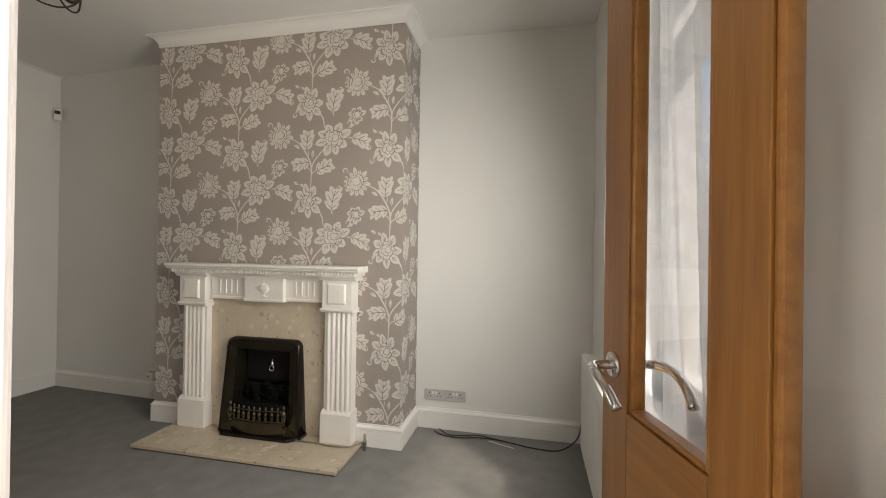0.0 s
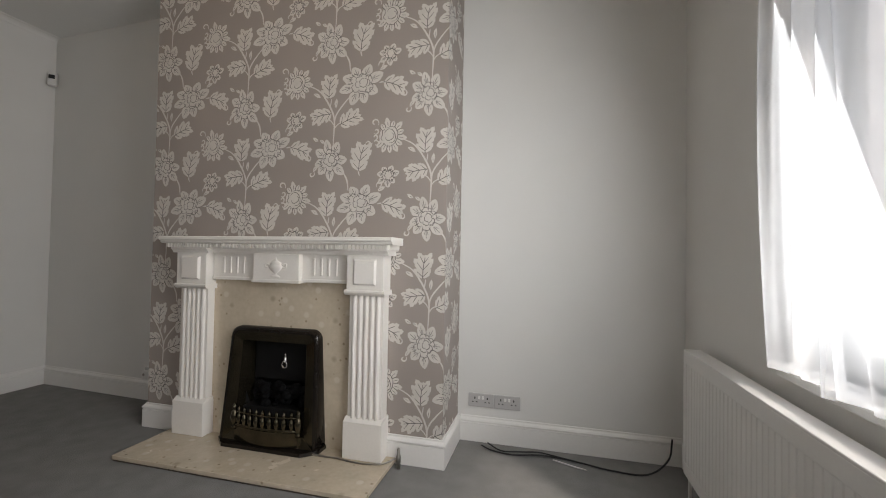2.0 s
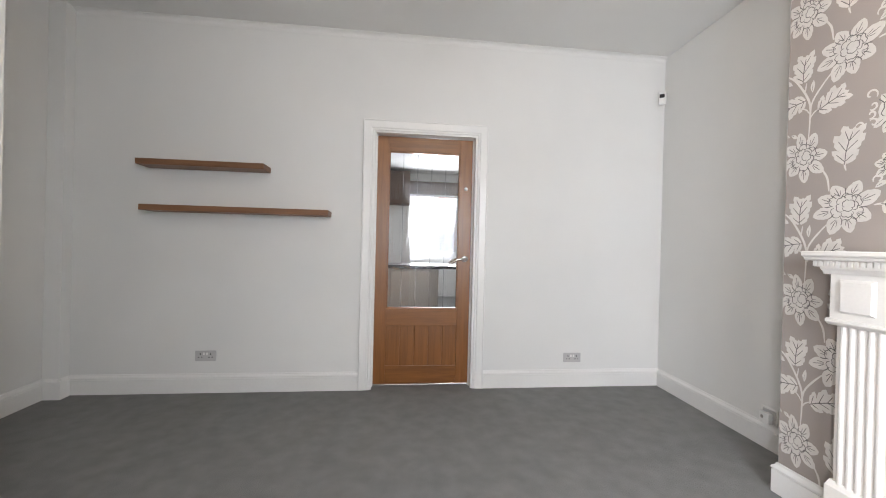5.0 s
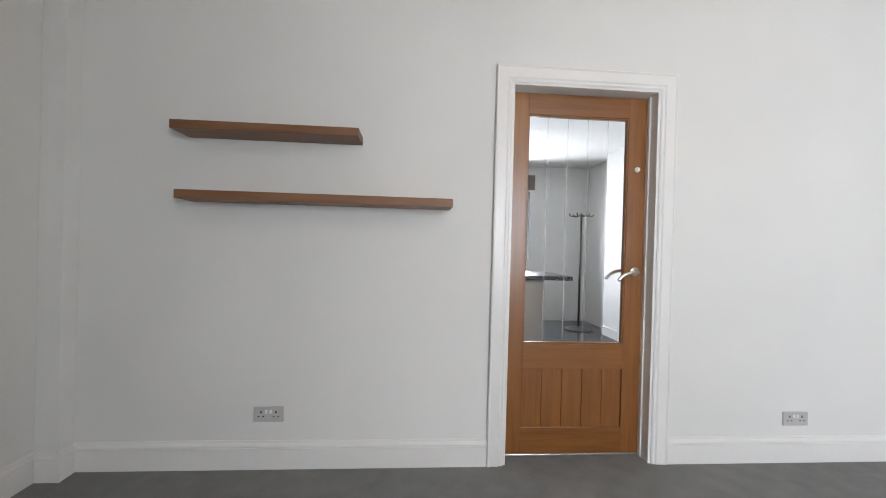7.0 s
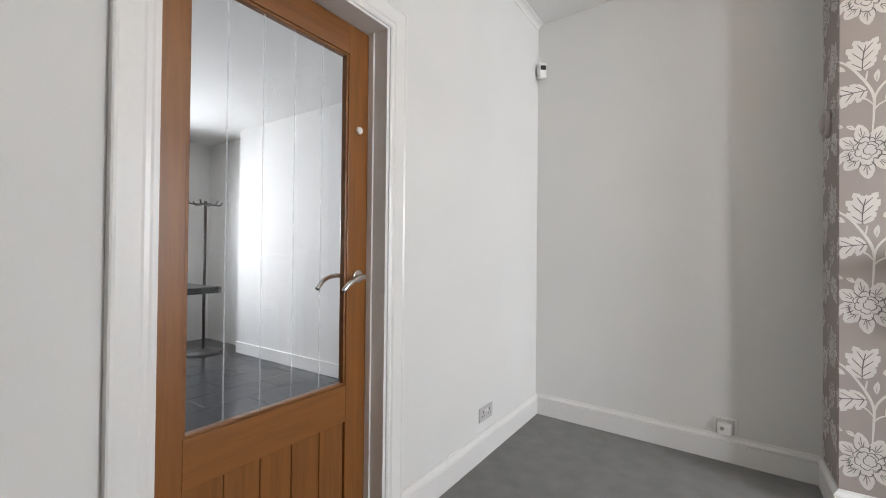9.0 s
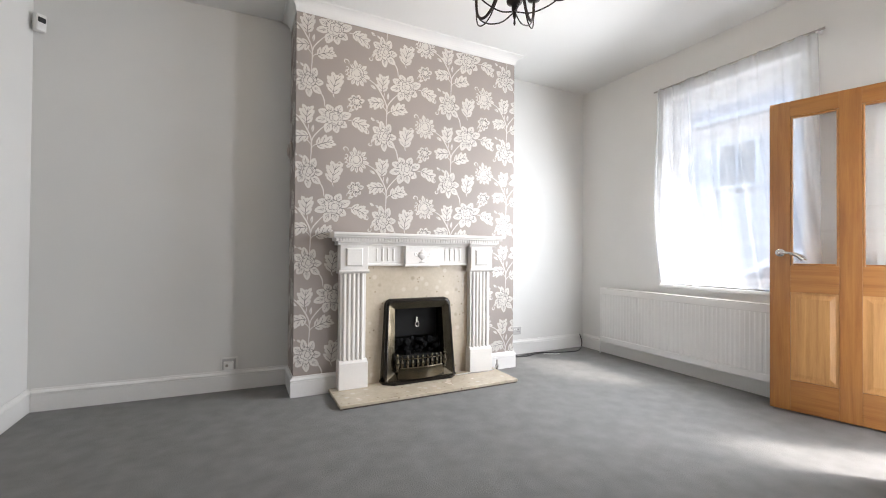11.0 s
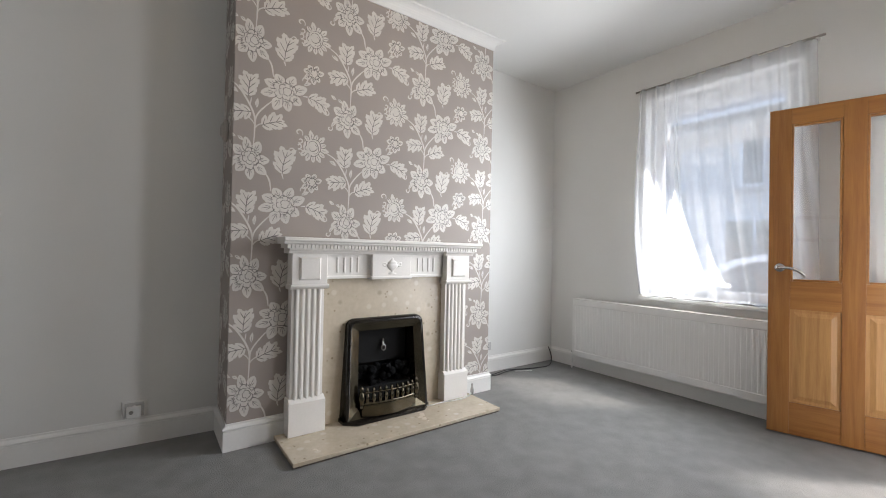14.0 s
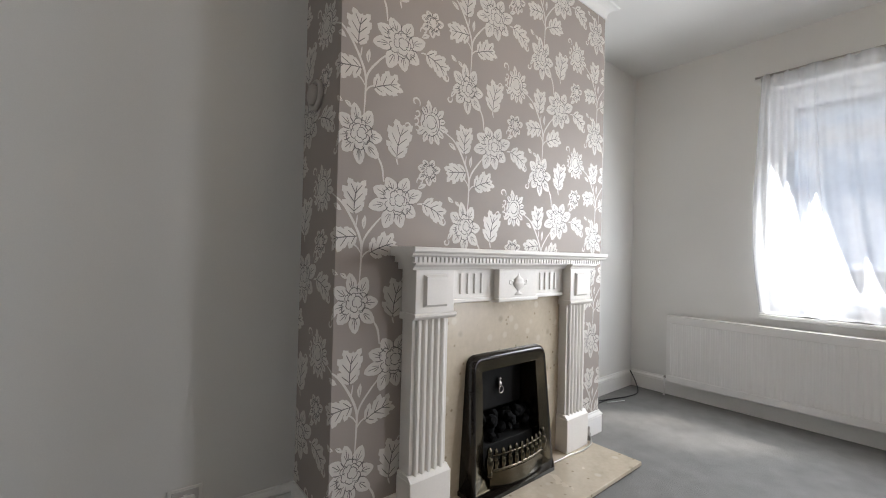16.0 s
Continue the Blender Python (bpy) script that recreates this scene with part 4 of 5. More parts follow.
for shapes, m_, nm in ((pr.light, M_PRINT, "printed_flowers"), (pr.dark, M_VEIN, "printed_veins")):
    for ua, ub, place in ((BX0, BX1, lambda u, v, d: (u, -d, v)), (BX1, U1, lambda u, v, d: (BX1 + d, u - BX1, v)), (U0, BX0, lambda u, v, d: (BX0 - d, BX0 - u, v))):
        ob = new(nm, to_mesh(nm, paper_panel(shapes, ua, ub, place), m_))
        tagged(ob, "pale pearl flowers and leaves printed on taupe wallpaper", "wallpaper", "", "structure")

# ---- fireplace ----
hearth = thing("hearth", "cream marble hearth slab on the carpet", "hearth", 2.418, -0.195, 0)
part("slab", box(-0.682, 0.682, -0.195, 0.1940, 0.009, 0.030, 0.003), M_STONE, hearth)
part("bedding", box(-0.676, 0.676, -0.189, 0.1935, 0, 0.0092), M_MORTAR, hearth, "rough dark bedding under the slab")
bm = bmesh.new()
prism(bm, [(1.985, 0.0305), (FO0, 0.0305), (FO0, FOT), (FO1, FOT), (FO1, 0.0305), (2.855, 0.0305), (2.855, 0.915), (1.985, 0.915)], 1, -0.024, -0.0025)
tagged(part("marble_back_panel", bm, M_STONE), "cream fossil marble panel behind the fire", "fireplace panel")

fs = thing("fireplace_surround", "white painted fluted mantelpiece with an urn on the centre block", "mantelpiece", 2.42, 0, 0.0305)
FZ = -0.0305


def spart(name, bm, label="", parent=None, smooth=False):
    bm.transform(Matrix.Translation((-2.42, 0, FZ)))
    return part(name, bm, M_MANTEL, parent or fs, label, smooth)


shelf_prof = [(-0.003, 1.136), (-0.166, 1.136), (-0.170, 1.132), (-0.170, 1.120), (-0.166, 1.115), (-0.158, 1.112), (-0.156, 1.104), (-0.148, 1.098), (-0.003, 1.098)]
spart("shelf", prism(bmesh.new(), [(a, b) for a, b in shelf_prof], 0, 1.735, 3.112))
bm = bmesh.new()
add_box(bm, 1.755, 3.092, -0.128, -0.003, 1.074, 1.0985)
spart("dentil_band", bm)
dent = box(-0.00675, 0.00675, -0.006, 0.006, -0.010, 0.010)
dent = to_mesh("dentil", dent, M_MANTEL)
for i in range(62):
    ob = new("dentil", dent)
    ob.parent = fs
    ob.matrix_basis = pose(1.764 + 1.333 * i / 62 - 2.42, -0.133, 1.087 + FZ)
bed = [(-0.003, 1.075), (-0.124, 1.075), (-0.124, 1.068), (-0.112, 1.058), (-0.106, 1.046), (-0.003, 1.046)]
for a, b in ((1.772, 2.012), (2.828, 3.076)):
    spart("bed_mould", prism(bmesh.new(), bed, 0, a, b))
spart("bed_mould", prism(bmesh.new(), [(y * 0.72, z) for y, z in bed], 0, 2.012, 2.828))
# frieze with flutes and centre block
spart("frieze", box(2.0, 2.84, -0.052, -0.003, 0.905, 1.047, 0.003))
spart("frieze_lip", box(2.0, 2.84, -0.060, -0.003, 0.898, 0.916, 0.004))
for a in (2.035, 2.60):
    for i in range(4):
        x = a + 0.030 + i * 0.043
        spart("flute", box(x, x + 0.013, -0.058, -0.050, 0.936, 1.028, 0.0035))
cb = spart("centre_block", box(2.285, 2.565, -0.085, -0.003, 0.905, 1.047, 0.003))
bm = box(2.278, 2.572, -0.092, -0.003, 0.892, 0.910, 0.005)
spart("centre_lip", bm)
# urn relief
bm = lathe(bmesh.new(), [(0.020, 0.0), (0.020, 0.005), (0.007, 0.012), (0.006, 0.020), (0.018, 0.030), (0.029, 0.045), (0.030, 0.056), (0.022, 0.064), (0.026, 0.068), (0.016, 0.076), (0.006, 0.083), (0.004, 0.094), (0.001, 0.097)], 0, 0, 16)
for s in (-1, 1):
    tube(bm, curve_pts([(s * 0.026, 0, 0.058), (s * 0.044, 0, 0.066), (s * 0.045, 0, 0.050), (s * 0.030, 0, 0.046)], 5), 0.0035, 6)
bm.transform(Matrix.Translation((2.425, -0.085, 0.922)) @ Matrix.Diagonal((1.4, 0.46, 1.10, 1)))
spart("urn_relief", bm, "moulded urn with two handles", cb, True)
for cx in (1.893, 2.948):
    cap = spart("capital", box(cx - 0.100, cx + 0.100, -0.100, -0.003, 0.872, 1.048, 0.003))
    bm = bmesh.new()
    f0 = [bm.verts.new((cx + a * 0.062, -0.0995, 0.962 + b * 0.066)) for a, b in ((-1, -1), (1, -1), (1, 1), (-1, 1))]
    f1 = [bm.verts.new((cx + a * 0.052, -0.112, 0.962 + b * 0.056)) for a, b in ((-1, -1), (1, -1), (1, 1), (-1, 1))]
    for k in range(4):
        bm.faces.new((f0[k], f0[(k + 1) % 4], f1[(k + 1) % 4], f1[k]))
    bm.faces.new(f1)
    spart("raised_panel", bm, "", cap)
    neck = [(-0.003, 0.873), (-0.104, 0.873), (-0.110, 0.868), (-0.110, 0.860), (-0.100, 0.850), (-0.092, 0.846), (-0.003, 0.846)]
    spart("neck_mould", prism(bmesh.new(), neck, 0, cx - 0.108, cx + 0.108))
    # fluted shaft
    prof, n = [(cx - 0.092, -0.003), (cx - 0.092, -0.072)], 5
    for i in range(n):
        x0, w = cx - 0.080 + i * 0.032, 0.032
        prof += [(x0 + w * 0.10, -0.072)] + [(x0 + w * (0.5 - 0.36 * math.cos(t)), -0.074 - 0.011 * math.sin(t)) for t in [math.pi * k / 5 for k in range(6)]] + [(x0 + w * 0.90, -0.072)]
    prof += [(cx + 0.092, -0.072), (cx + 0.092, -0.003)]
    spart("fluted_shaft", prism(bmesh.new(), prof, 2, 0.225, 0.8465))
    spart("plinth", box(cx - 0.104, cx + 0.104, -0.100, -0.003, 0.0305, 0.215, 0.003))
    spart("plinth_cap", prism(bmesh.new(), [(-0.003, 0.2145), (-0.098, 0.2145), (-0.078, 0.232), (-0.003, 0.232)], 0, cx - 0.101, cx + 0.101))

# inset gas fire
fire = thing("inset_fire", "black and bronze inset coal-effect fire with a ring pull", "fireplace", 2.41, -0.025, 0.0305)


def fpart(name, bm, m_, label="", parent=None, smooth=False):
    bm.transform(Matrix.Translation((-2.41, 0.025, FZ)))
    return part(name, bm, m_, parent or fire, label, smooth)


def arch_outline(x0, x1, xt0, xt1, z0, z1, r, n=6):
    pts = [(x0, z0), (x1, z0)]
    for k in range(n + 1):
        a = math.pi / 2 * k / n
        pts.append((xt1 - r + r * math.cos(a), z1 - r + r * math.sin(a)))
    for k in range(n + 1):
        a = math.pi / 2 + math.pi / 2 * k / n
        pts.append((xt0 + r + r * math.cos(a), z1 - r + r * math.sin(a)))
    return pts


def splay(z):
    """How far the fire front leans out: none at the top, most at the hearth."""
    return max(0.0, 1 - z / 0.648)


rings = [(arch_outline(2.125, 2.695, 2.140, 2.680, 0.032, 0.648, 0.050), -0.0255), (arch_outline(2.127, 2.693, 2.142, 2.678, 0.032, 0.646, 0.050), -0.056), (arch_outline(2.138, 2.682, 2.153, 2.667, 0.040, 0.634, 0.044), -0.068),
         (arch_outline(2.150, 2.670, 2.165, 2.655, 0.050, 0.622, 0.038), -0.064)]
bm = bmesh.new()
vs = [[bm.verts.new((2.41 + (x - 2.41) * (1 + 0.05 * splay(z)), y - (0.05 * splay(z) if y < -0.03 else 0), z)) for x, z in o] for o, y in rings]
for a, b in zip(vs, vs[1:]):
    for k in range(len(a)):
        bm.faces.new((a[k], a[(k + 1) % len(a)], b[(k + 1) % len(b)], b[k]))
fpart("outer_trim", bm, M_IRON, "glossy black rounded trim", None, True)
rings = [(arch_outline(2.150, 2.670, 2.165, 2.655, 0.050, 0.622, 0.038), -0.064), (arch_outline(2.205, 2.615, 2.215, 2.605, 0.100, 0.572, 0.006), -0.052), (arch_outline(2.208, 2.612, 2.218, 2.602, 0.103, 0.569, 0.006), 0.045)]
bm = bmesh.new()
vs = [[bm.verts.new((2.41 + (x - 2.41) * (1 + 0.05 * splay(z) * (1 - i / 2)), y - (0.05 * splay(z) if y < -0.036 else 0), z)) for x, z in o] for i, (o, y) in enumerate(rings)]
for a, b in zip(vs, vs[1:]):
    for k in range(len(a)):
        bm.faces.new((a[k], a[(k + 1) % len(a)], b[(k + 1) % len(b)], b[k]))
fpart("frame", bm, M_BRONZE, "dark bronzed metal frame")
fpart("fire_back", box(2.201, 2.619, 0.120, 0.128, 0.0315, 0.579), M_SOOT, "matt black firebox")
for x in (2.2012, 2.6108):
    fpart("fire_side", box(x, x + 0.008, -0.020, 0.120, 0.0315, 0.579), M_SOOT)
fpart("fire_bed", box(2.212, 2.608, -0.045, 0.118, 0.090, 0.212, 0.004), M_SOOT, "dark bed under the coals")
bm = bmesh.new()
prism(bm, [(2.222, 0.345), (2.598, 0.345), (2.592, 0.560), (2.228, 0.560)], 1, 0.036, 0.050)
fpart("canopy", bm, M_SOOT, "black canopy plate")
rng = random.Random(3)
for i in range(26):
    bm = bmesh.new()
    bmesh.ops.create_icosphere(bm, subdivisions=2, radius=rng.uniform(0.018, 0.030))
    for v in bm.verts:
        v.co *= 1 + 0.28 * noise.noise(v.co * 60 + Vector((i * 7, 0, 0)))
    bm.transform(Matrix.Translation((rng.uniform(2.235, 2.585), rng.uniform(-0.025, 0.035), rng.choice((0.225, 0.25, 0.275, 0.30, 0.315)) + rng.uniform(-0.01, 0.01))))
    fpart("coal", bm, M_COAL)
# fret: a bowed rail with turned bars
for i in range(9):
    t = (i / 8 * 2 - 1) * 0.92
    x, y = 2.41 + t * 0.172, -0.116 - 0.022 * (1 - t * t)
    fpart("fret_bar", lathe(bmesh.new(), [(0.007, 0.128), (0.009, 0.134), (0.008, 0.142), (0.013, 0.156), (0.0155, 0.172), (0.012, 0.190), (0.006, 0.203), (0.0095, 0.212), (0.0095, 0.221), (0.003, 0.234)], x, y, 12), M_BRASS, "", None, True)
for t in (-1.12, 1.12):
    fpart("end_post", lathe(bmesh.new(), [(0.014, 0.110), (0.016, 0.122), (0.010, 0.130), (0.018, 0.150), (0.022, 0.175), (0.017, 0.200), (0.010, 0.212), (0.014, 0.222), (0.010, 0.236), (0.003, 0.246)], 2.41 + t * 0.172, -0.112, 14), M_BRASS, "", None, True)
for z, r in ((0.205, 0.005), (0.138, 0.009)):
    fpart("fret_rail", tube(bmesh.new(), [(2.41 + t * 0.185, -0.116 - 0.022 * (1 - t * t), z) for t in [k / 8 - 1 for k in range(17)]], r, 8), M_BRASS, "", None, True)
bm = bmesh.new()
prof = [(2.41 + t * 0.190, -0.116 - 0.030 * (1 - t * t)) for t in [k / 8 - 1 for k in range(17)]]
prism(bm, prof + [(2.60, -0.05), (2.22, -0.05)], 2, 0.056, 0.130)
fpart("ashpan_cover", bm, M_BRONZE, "bowed bronzed ashpan cover")
bm = bmesh.new()
prism(bm, [(2.105, -0.026), (2.105, -0.100), (2.175, -0.160), (2.645, -0.160), (2.715, -0.100), (2.715, -0.026)], 2, 0.0315, 0.050)
fpart("base_plate", bm, M_IRON, "black base plate with cut corners")
kn = fpart("pull_knob", lathe(bmesh.new(), [(0.004, 0.438), (0.011, 0.446), (0.013, 0.456), (0.010, 0.470), (0.006, 0.482), (0.009, 0.488), (0.002, 0.498)], 2.425, 0.024, 12), M_CHROME, "pewter ring pull", None, True)
bm = bmesh.new()
tube(bm, [(2.425 + 0.016 * math.sin(2 * math.pi * k / 20), 0.014, 0.434 + 0.018 * math.cos(2 * math.pi * k / 20)) for k in range(21)], 0.0035, 8)
fpart("pull_ring", bm, M_CHROME, "", kn, True)

gp = thing("gas_pipe", "bent steel gas pipe with a small valve by the hearth", "pipe", 3.13, -0.06, 0)
part("pipe", tube(bmesh.new(), [Vector(p) - Vector((3.13, -0.06, 0)) for p in curve_pts([(2.66, -0.115, 0.037), (2.76, -0.120, 0.037), (2.83, -0.118, 0.037), (2.90, -0.128, 0.036), (2.99, -0.130, 0.036), (3.07, -0.112, 0.040), (3.12, -0.075, 0.055)], 5)], 0.0048, 8), M_STEEL, gp, "", True)
part("valve", lathe(bmesh.new(), [(0.010, 0.0), (0.010, 0.03), (0.013, 0.034), (0.013, 0.06), (0.008, 0.066), (0.008, 0.095), (0.004, 0.10)], 0, 0, 12), M_STEEL, gp, "", True)

# ---- floating shelves ----
for y0, y1, z1 in ((-3.587, -2.745, 1.675), (-3.56, -2.295, 1.361)):
    s_ = thing("floating_shelf", "walnut-brown floating wall shelf, empty", "shelf", 0.0, (y0 + y1) / 2, z1 - 0.040, "wall shelves")
    part("board", box(0.001, 0.178, -(y1 - y0) / 2, (y1 - y0) / 2, 0, 0.040, 0.002), M_SHELF, s_)

# ---- sockets, sensor, vent ----
def socket(name, label, m, gangs=2, material=None):
    """A flat plate in the xz plane that looks along -y, standing on the wall at y = 0."""
    material = material or M_PLASTIC
    s_ = thing(name, label, "socket")
    w = 0.146 if gangs == 2 else 0.086
    part("plate", box(-w / 2, w / 2, -0.010, -0.0005, -0.038, 0.038, 0.003), material, s_)
    for gx in ((-0.036, 0.036) if gangs == 2 else (0,)):
        bm = bmesh.new()
        for x, z, a, b in ((0, 0.012, 0.0035, 0.006), (-0.011, -0.010, 0.0045, 0.0025), (0.011, -0.010, 0.0045, 0.0025)):
            add_box(bm, gx + x - a, gx + x + a, -0.0108, -0.0095, z - b, z + b)
        part("pin_holes", bm, M_DARK, s_)
        part("switch", box(gx * 0.30 - 0.006, gx * 0.30 + 0.006, -0.013, -0.0095, 0.006, 0.024, 0.001), M_WPLAST, s_)
    s_.matrix_basis = m
    return s_


socket("double_socket", "double socket with grey plate above the skirting", pose(3.472, Y_RIGHT, 0.232))
socket("double_socket", "double socket with grey plate beside its twin", pose(3.620, Y_RIGHT, 0.232))
socket("double_socket", "double socket with grey plate beside the kitchen door", pose(0, -0.350, 0.238, 0, 0, 90))
socket("double_socket", "double socket with grey plate below the shelves", pose(0, -3.175, 0.272, 0, 0, 90))
s4 = socket("telephone_socket", "white telephone socket with a plug on the alcove wall", pose(1.105, 0.3535, 0.188, 0, 0, -3), 1, M_PLASTIC)
part("backing_plate", box(-0.056, 0.056, -0.006, -0.0004, -0.030, 0.048, 0.002), M_WPLAST, s4)
pg = part("plug", box(-0.034, 0.030, -0.040, -0.010, -0.036, 0.022, 0.005), M_WPLAST, s4)
part("port", lathe(bmesh.new(), [(0.008, -0.001), (0.010, 0.0), (0.010, 0.0012), (0.004, 0.0016)], 0, 0, 14), M_STEEL, pg).matrix_basis = pose(-0.012, -0.0400, -0.004, 90)

pir = thing("alarm_sensor", "small white alarm sensor with a dark lens in the corner", "sensor", 0.045, 0.36, 2.335, "", 45)
part("body", box(-0.027, 0.027, -0.022, 0.022, 0, 0.105, 0.008), M_WPLAST, pir)
part("lens", box(-0.019, 0.019, -0.0255, -0.021, 0.052, 0.082, 0.004), M_DARK, pir)
part("bracket", box(-0.012, 0.012, 0.020, 0.055, 0.03, 0.075, 0.003), M_WPLAST, pir)

vent = thing("wall_vent", "round painted wall vent on the chimney breast side", "vent", BX0 - 0.002, 0.20, 1.735)
for nm, prof in (("rim", [(0.062, 0.0), (0.062, 0.012), (0.055, 0.018), (0.046, 0.018), (0.044, 0.010)]), ("cap", [(0.010, 0.008), (0.040, 0.008), (0.040, 0.026), (0.034, 0.031), (0.004, 0.032)])):
    bm = lathe(bmesh.new(), prof, 0, 0, 28)
    bm.transform(Matrix.Rotation(radians(-90), 4, "Y"))
    part(nm, bm, M_VENT, vent, "", True)

# ---- cables on the alcove floor ----
rng = random.Random(8)
for pts, m_, lb, r in (([(3.49, 0.285, 0.012), (3.55, 0.25, 0.007), (3.66, 0.23, 0.007), (3.78, 0.25, 0.012), (3.90, 0.255, 0.010), (4.02, 0.235, 0.007), (4.15, 0.20, 0.007), (4.31, 0.20, 0.010), (4.42, 0.27, 0.06), (4.455, 0.337, 0.140)], M_DARK, "black aerial cable lying on the carpet", 0.0045),
                       ([(3.52, 0.305, 0.020), (3.60, 0.26, 0.007), (3.70, 0.265, 0.012), (3.80, 0.275, 0.016), (3.90, 0.25, 0.016), (3.99, 0.245, 0.007)], M_DARK, "black power lead coiled on the carpet", 0.004),
                       ([(3.87, 0.225, 0.010), (3.95, 0.20, 0.006), (4.03, 0.17, 0.006)], M_WPLAST, "short white cable tie on the carpet", 0.003)):
    tagged(part("cable", tube(bmesh.new(), curve_pts(pts, 6), r, 8), m_, None, "", True), lb, "cable", "loose cables")

# ---- chandelier ----
ch = thing("chandelier", "dark wrought iron chandelier with five lit candle bulbs", "chandelier", 2.34, -1.37, 2.10)
part("ceiling_rose", lathe(bmesh.new(), [(0.055, 0.6395), (0.055, 0.628), (0.040, 0.612), (0.012, 0.600)], 0, 0, 24), M_WROUGHT, ch, "", True)
part("stem", lathe(bmesh.new(), [(0.002, 0.0), (0.006, 0.010), (0.004, 0.030), (0.009, 0.045), (0.008, 0.058), (0.014, 0.075), (0.014, 0.098), (0.038, 0.112), (0.040, 0.122), (0.016, 0.132), (0.014, 0.165), (0.034, 0.176), (0.034, 0.188), (0.012, 0.20), (0.010, 0.34), (0.022, 0.36), (0.010, 0.38), (0.007, 0.60), (0.007, 0.61)], 0, 0, 18), M_WROUGHT, ch, "", True)
for k in range(5):
    a = 2 * math.pi * k / 5 + 0.55
    c, s = math.cos(a), math.sin(a)

    def arm(pts, r=0.0075):
        return tube(bmesh.new(), curve_pts([(c * p, s * p, z) for p, z in pts], 6), r, 8)
    part("arm", arm([(0.012, 0.29), (0.050, 0.31), (0.095, 0.245), (0.150, 0.155), (0.210, 0.128), (0.256, 0.165), (0.268, 0.262)]), M_WROUGHT, ch, "", True)
    part("scroll", arm([(0.012, 0.064), (0.080, 0.052), (0.160, 0.075), (0.225, 0.118), (0.262, 0.165)], 0.0035), M_WROUGHT, ch, "", True)
    part("scroll", arm([(0.030, 0.30), (0.100, 0.20), (0.165, 0.115), (0.215, 0.092), (0.255, 0.115), (0.268, 0.200)], 0.0035), M_WROUGHT, ch, "", True)
    cup = part("drip_cup", lathe(bmesh.new(), [(0.010, 0.256), (0.034, 0.266), (0.036, 0.272), (0.014, 0.274), (0.013, 0.322)], c * 0.268, s * 0.268, 16), M_WROUGHT, ch, "", True)
    part("bulb", lathe(bmesh.new(), [(0.009, 0.320), (0.016, 0.335), (0.019, 0.352), (0.014, 0.375), (0.005, 0.394), (0.001, 0.400)], c * 0.268, s * 0.268, 14), M_BULB, ch, "warm glowing candle bulb", True)

# ---- the street outside the window ----
GZ = -0.25
structure("ground", box(-60, 90, -90, 90, GZ - 0.3, GZ - 0.12), M_ASPHALT, "asphalt street")
structure("pavement", box(EX + 0.28, 6.6, -60, 60, GZ - 0.12, GZ), M_PAVE, "pale paving outside the window")
structure("pavement_opposite", box(11.6, 14.0, -60, 60, GZ - 0.12, GZ), M_PAVE, "pale paving across the street")


def terrace_house(y, brick, label):
    hse = thing("terraced_house", label, "house", 14.0, y, GZ, "houses across the street")
    part("wall", box(0, 7, -2.7, 2.7, 0, 5.3), brick, hse)
    bm = bmesh.new()
    prism(bm, [(-0.35, 5.25), (3.5, 7.6), (7.3, 5.25)], 1, -2.7, 2.7)
    part("roof", bm, M_ROOF, hse, "grey slate roof")
    part("gutter", box(-0.42, -0.30, -2.7, 2.7, 5.12, 5.24, 0.02), M_PVC, hse)
    for wy, wz, ww, wh in ((-1.1, 0.9, 1.5, 1.5), (-1.3, 3.2, 1.1, 1.35), (1.2, 3.2, 1.1, 1.35)):
        w_ = part("window", box(-0.03, 0.02, wy - ww / 2, wy + ww / 2, wz, wz + wh), M_PVC, hse)
        part("pane", box(-0.04, -0.029, wy - ww / 2 + 0.08, wy - 0.03, wz + 0.08, wz + wh - 0.08), M_TINT, w_)
        part("pane", box(-0.04, -0.029, wy + 0.03, wy + ww / 2 - 0.08, wz + 0.08, wz + wh - 0.08), M_TINT, w_)
        part("sill", box(-0.12, 0.02, wy - ww / 2 - 0.1, wy + ww / 2 + 0.1, wz - 0.12, wz), M_PAVE, w_)
    part("front_door", box(-0.03, 0.02, 1.3, 2.2, 0.15, 2.2), M_PVC, hse)
    return hse


for y in ((-13.5, -8.1, -2.7, 2.7, 8.1, 13.5, 18.9, 24.3)):
    terrace_house(y, M_BRICK2, "two-storey pale brick terraced house across the street")

car = thing("parked_car", "white hatchback parked outside the window", "car", 7.6, -0.75, GZ - 0.12)
body = [(-1.95, 0.28), (-1.98, 0.62), (-1.85, 0.92), (-1.35, 0.98), (-0.95, 1.0), (1.05, 0.96), (1.85, 0.84), (2.05, 0.62), (2.05, 0.30), (1.55, 0.25), (-1.5, 0.25)]
bm = prism(bmesh.new(), body, 0, -0.84, 0.84)
bmesh.ops.bevel(bm, geom=bm.edges[:], offset=0.06, segments=3, affect="EDGES", profile=0.5)
part("body", bm, M_CAR, car, "", True)
roof = [(-1.75, 0.97), (-1.45, 1.36), (-0.85, 1.50), (0.0, 1.50), (0.35, 1.42), (1.10, 0.97)]
bm = bmesh.new()
lo = [bm.verts.new((-0.80 + 0.16 * (z - 0.97) / 0.5, y, z)) for y, z in roof]
hi = [bm.verts.new((0.80 - 0.16 * (z - 0.97) / 0.5, y, z)) for y, z in roof]
bm.faces.new(lo)
bm.faces.new(hi[::-1])
for k in range(len(roof)):
    bm.faces.new((lo[k], lo[(k + 1) % 6], hi[(k + 1) % 6], hi[k]))
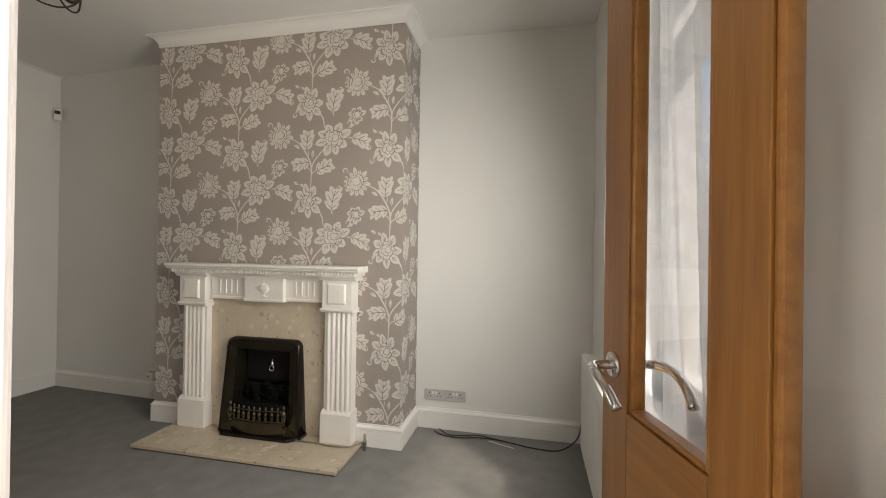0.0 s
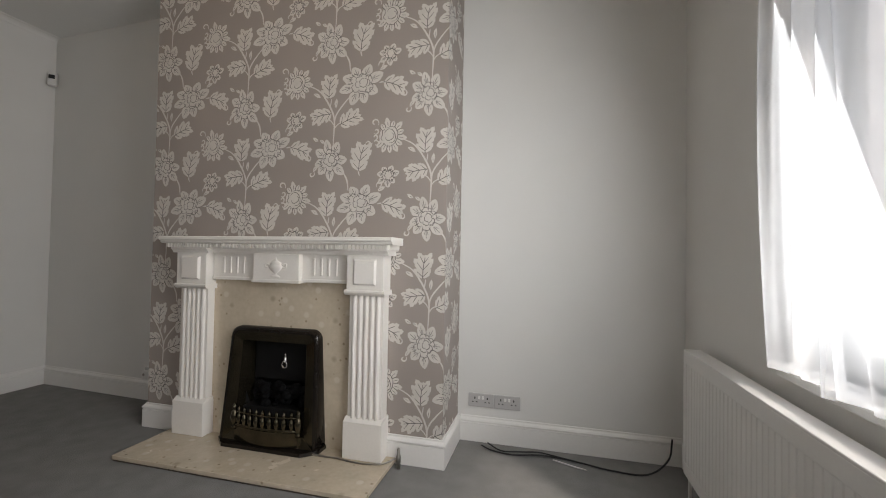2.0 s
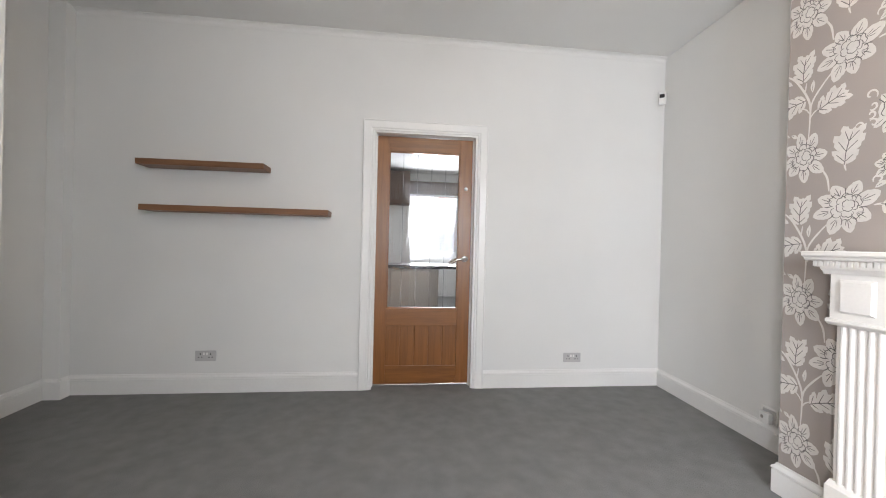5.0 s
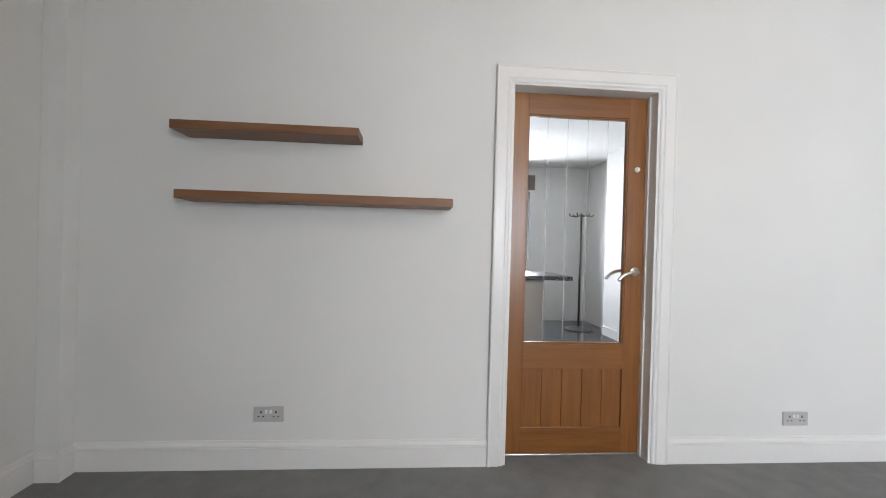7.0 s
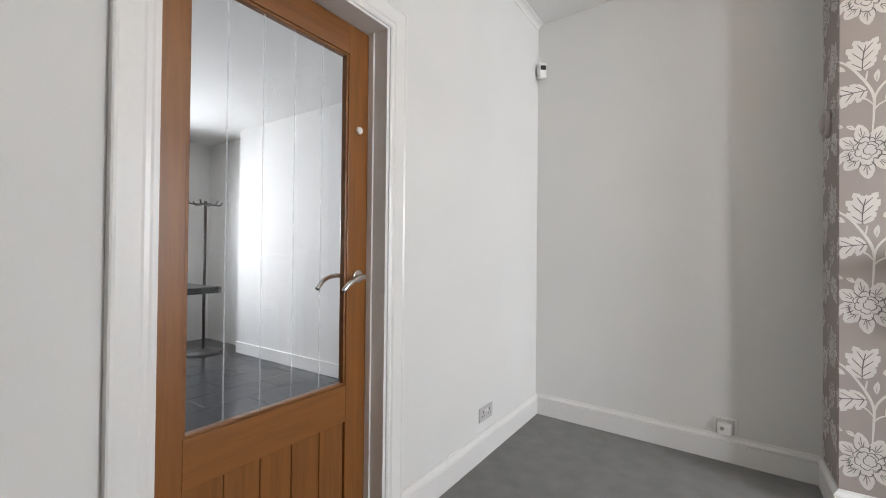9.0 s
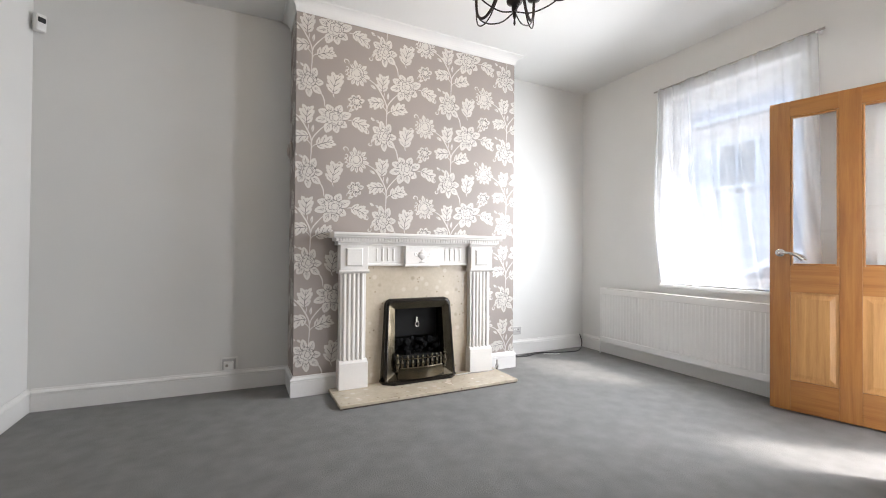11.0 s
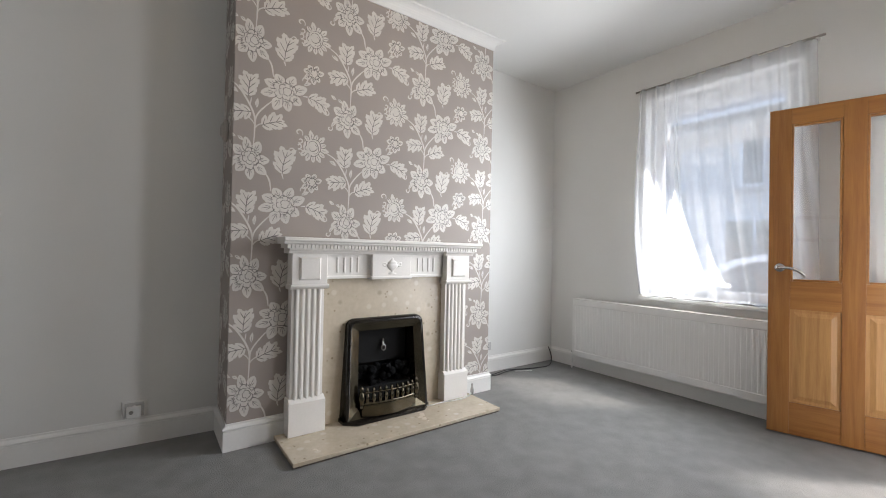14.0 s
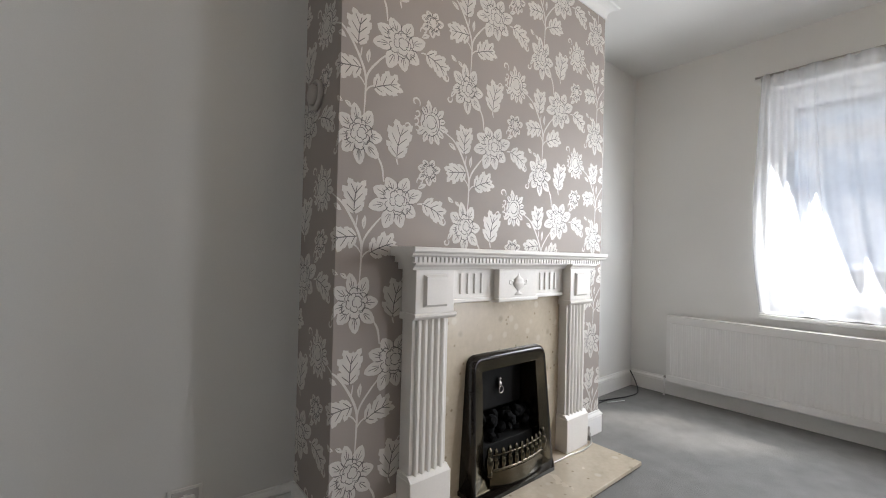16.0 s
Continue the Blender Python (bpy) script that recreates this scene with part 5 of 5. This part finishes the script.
part("cabin", bm, M_CAR, car)
for s in (-1, 1):
    for pts in ([(-1.42, 1.02), (-1.25, 1.34), (-0.45, 1.42), (-0.45, 1.02)], [(-0.38, 1.02), (-0.38, 1.42), (0.0, 1.42), (0.28, 1.36), (0.86, 1.02)]):
        bm = bmesh.new()
        vs_ = [[bm.verts.new((s * (0.80 - 0.16 * (z - 0.97) / 0.5 + e), y, z)) for y, z in pts] for e in (-0.006, 0.006)]
        bm.faces.new(vs_[0])
        bm.faces.new(vs_[1][::-1])
        for k in range(len(pts)):
            q = (k + 1) % len(pts)
            bm.faces.new((vs_[0][k], vs_[0][q], vs_[1][q], vs_[1][k]))
        part("side_window", bm, M_TINT, car)
    for wy in (-1.25, 1.30):
        wb = bmesh.new()
        bmesh.ops.create_cone(wb, cap_ends=True, segments=28, radius1=0.31, radius2=0.31, depth=0.2, matrix=Matrix.Translation((s * 0.76, wy, 0.31)) @ Matrix.Rotation(radians(90), 4, "Y"))
        wh_ = part("wheel", wb, M_TYRE, car)
        rb = bmesh.new()
        bmesh.ops.create_cone(rb, cap_ends=True, segments=20, radius1=0.20, radius2=0.20, depth=0.206, matrix=Matrix.Translation((s * 0.76, wy, 0.31)) @ Matrix.Rotation(radians(90), 4, "Y"))
        part("rim", rb, M_STEEL, wh_)
    part("mirror", box(min(s * 0.82, s * 0.98), max(s * 0.82, s * 0.98), 0.55, 0.68, 0.95, 1.08, 0.03), M_CAR, car)

# brick house behind the kitchen
rear = thing("rear_house", "red brick house wall behind the kitchen window", "house", -11, 0, GZ)
part("wall", box(-4, 0, -8, 8, -0.12, 5.5), M_BRICK, rear)
part("roof", prism(bmesh.new(), [(-4.4, 5.4), (-2, 7.2), (0.4, 5.4)], 1, -8, 8), M_ROOF, rear)
for wy in (-3.0, 0.2):
    w_ = part("window", box(-0.02, 0.04, wy - 0.6, wy + 0.6, 1.1, 2.3), M_PVC, rear)
    part("pane", box(0.035, 0.05, wy - 0.5, wy + 0.5, 1.2, 2.2), M_TINT, w_)

# ---- slate floor tiles in the kitchen ----
tile = to_mesh("tile", box(-0.1475, 0.1475, -0.2975, 0.2975, -0.012, 0.0, 0.0015), M_SLATE)
kfloor = tagged(new("kitchen_floor"), "dark slate kitchen floor tiles", "", "", "structure")
i = 0
for ix in range(14):
    for iy in range(8):
        ob = new("tile", tile)
        ob.parent = kfloor
        ob.matrix_basis = pose(-0.275 - ix * 0.3, 0.02 - iy * 0.6 + (0.3 if ix % 2 else 0), -0.0005)
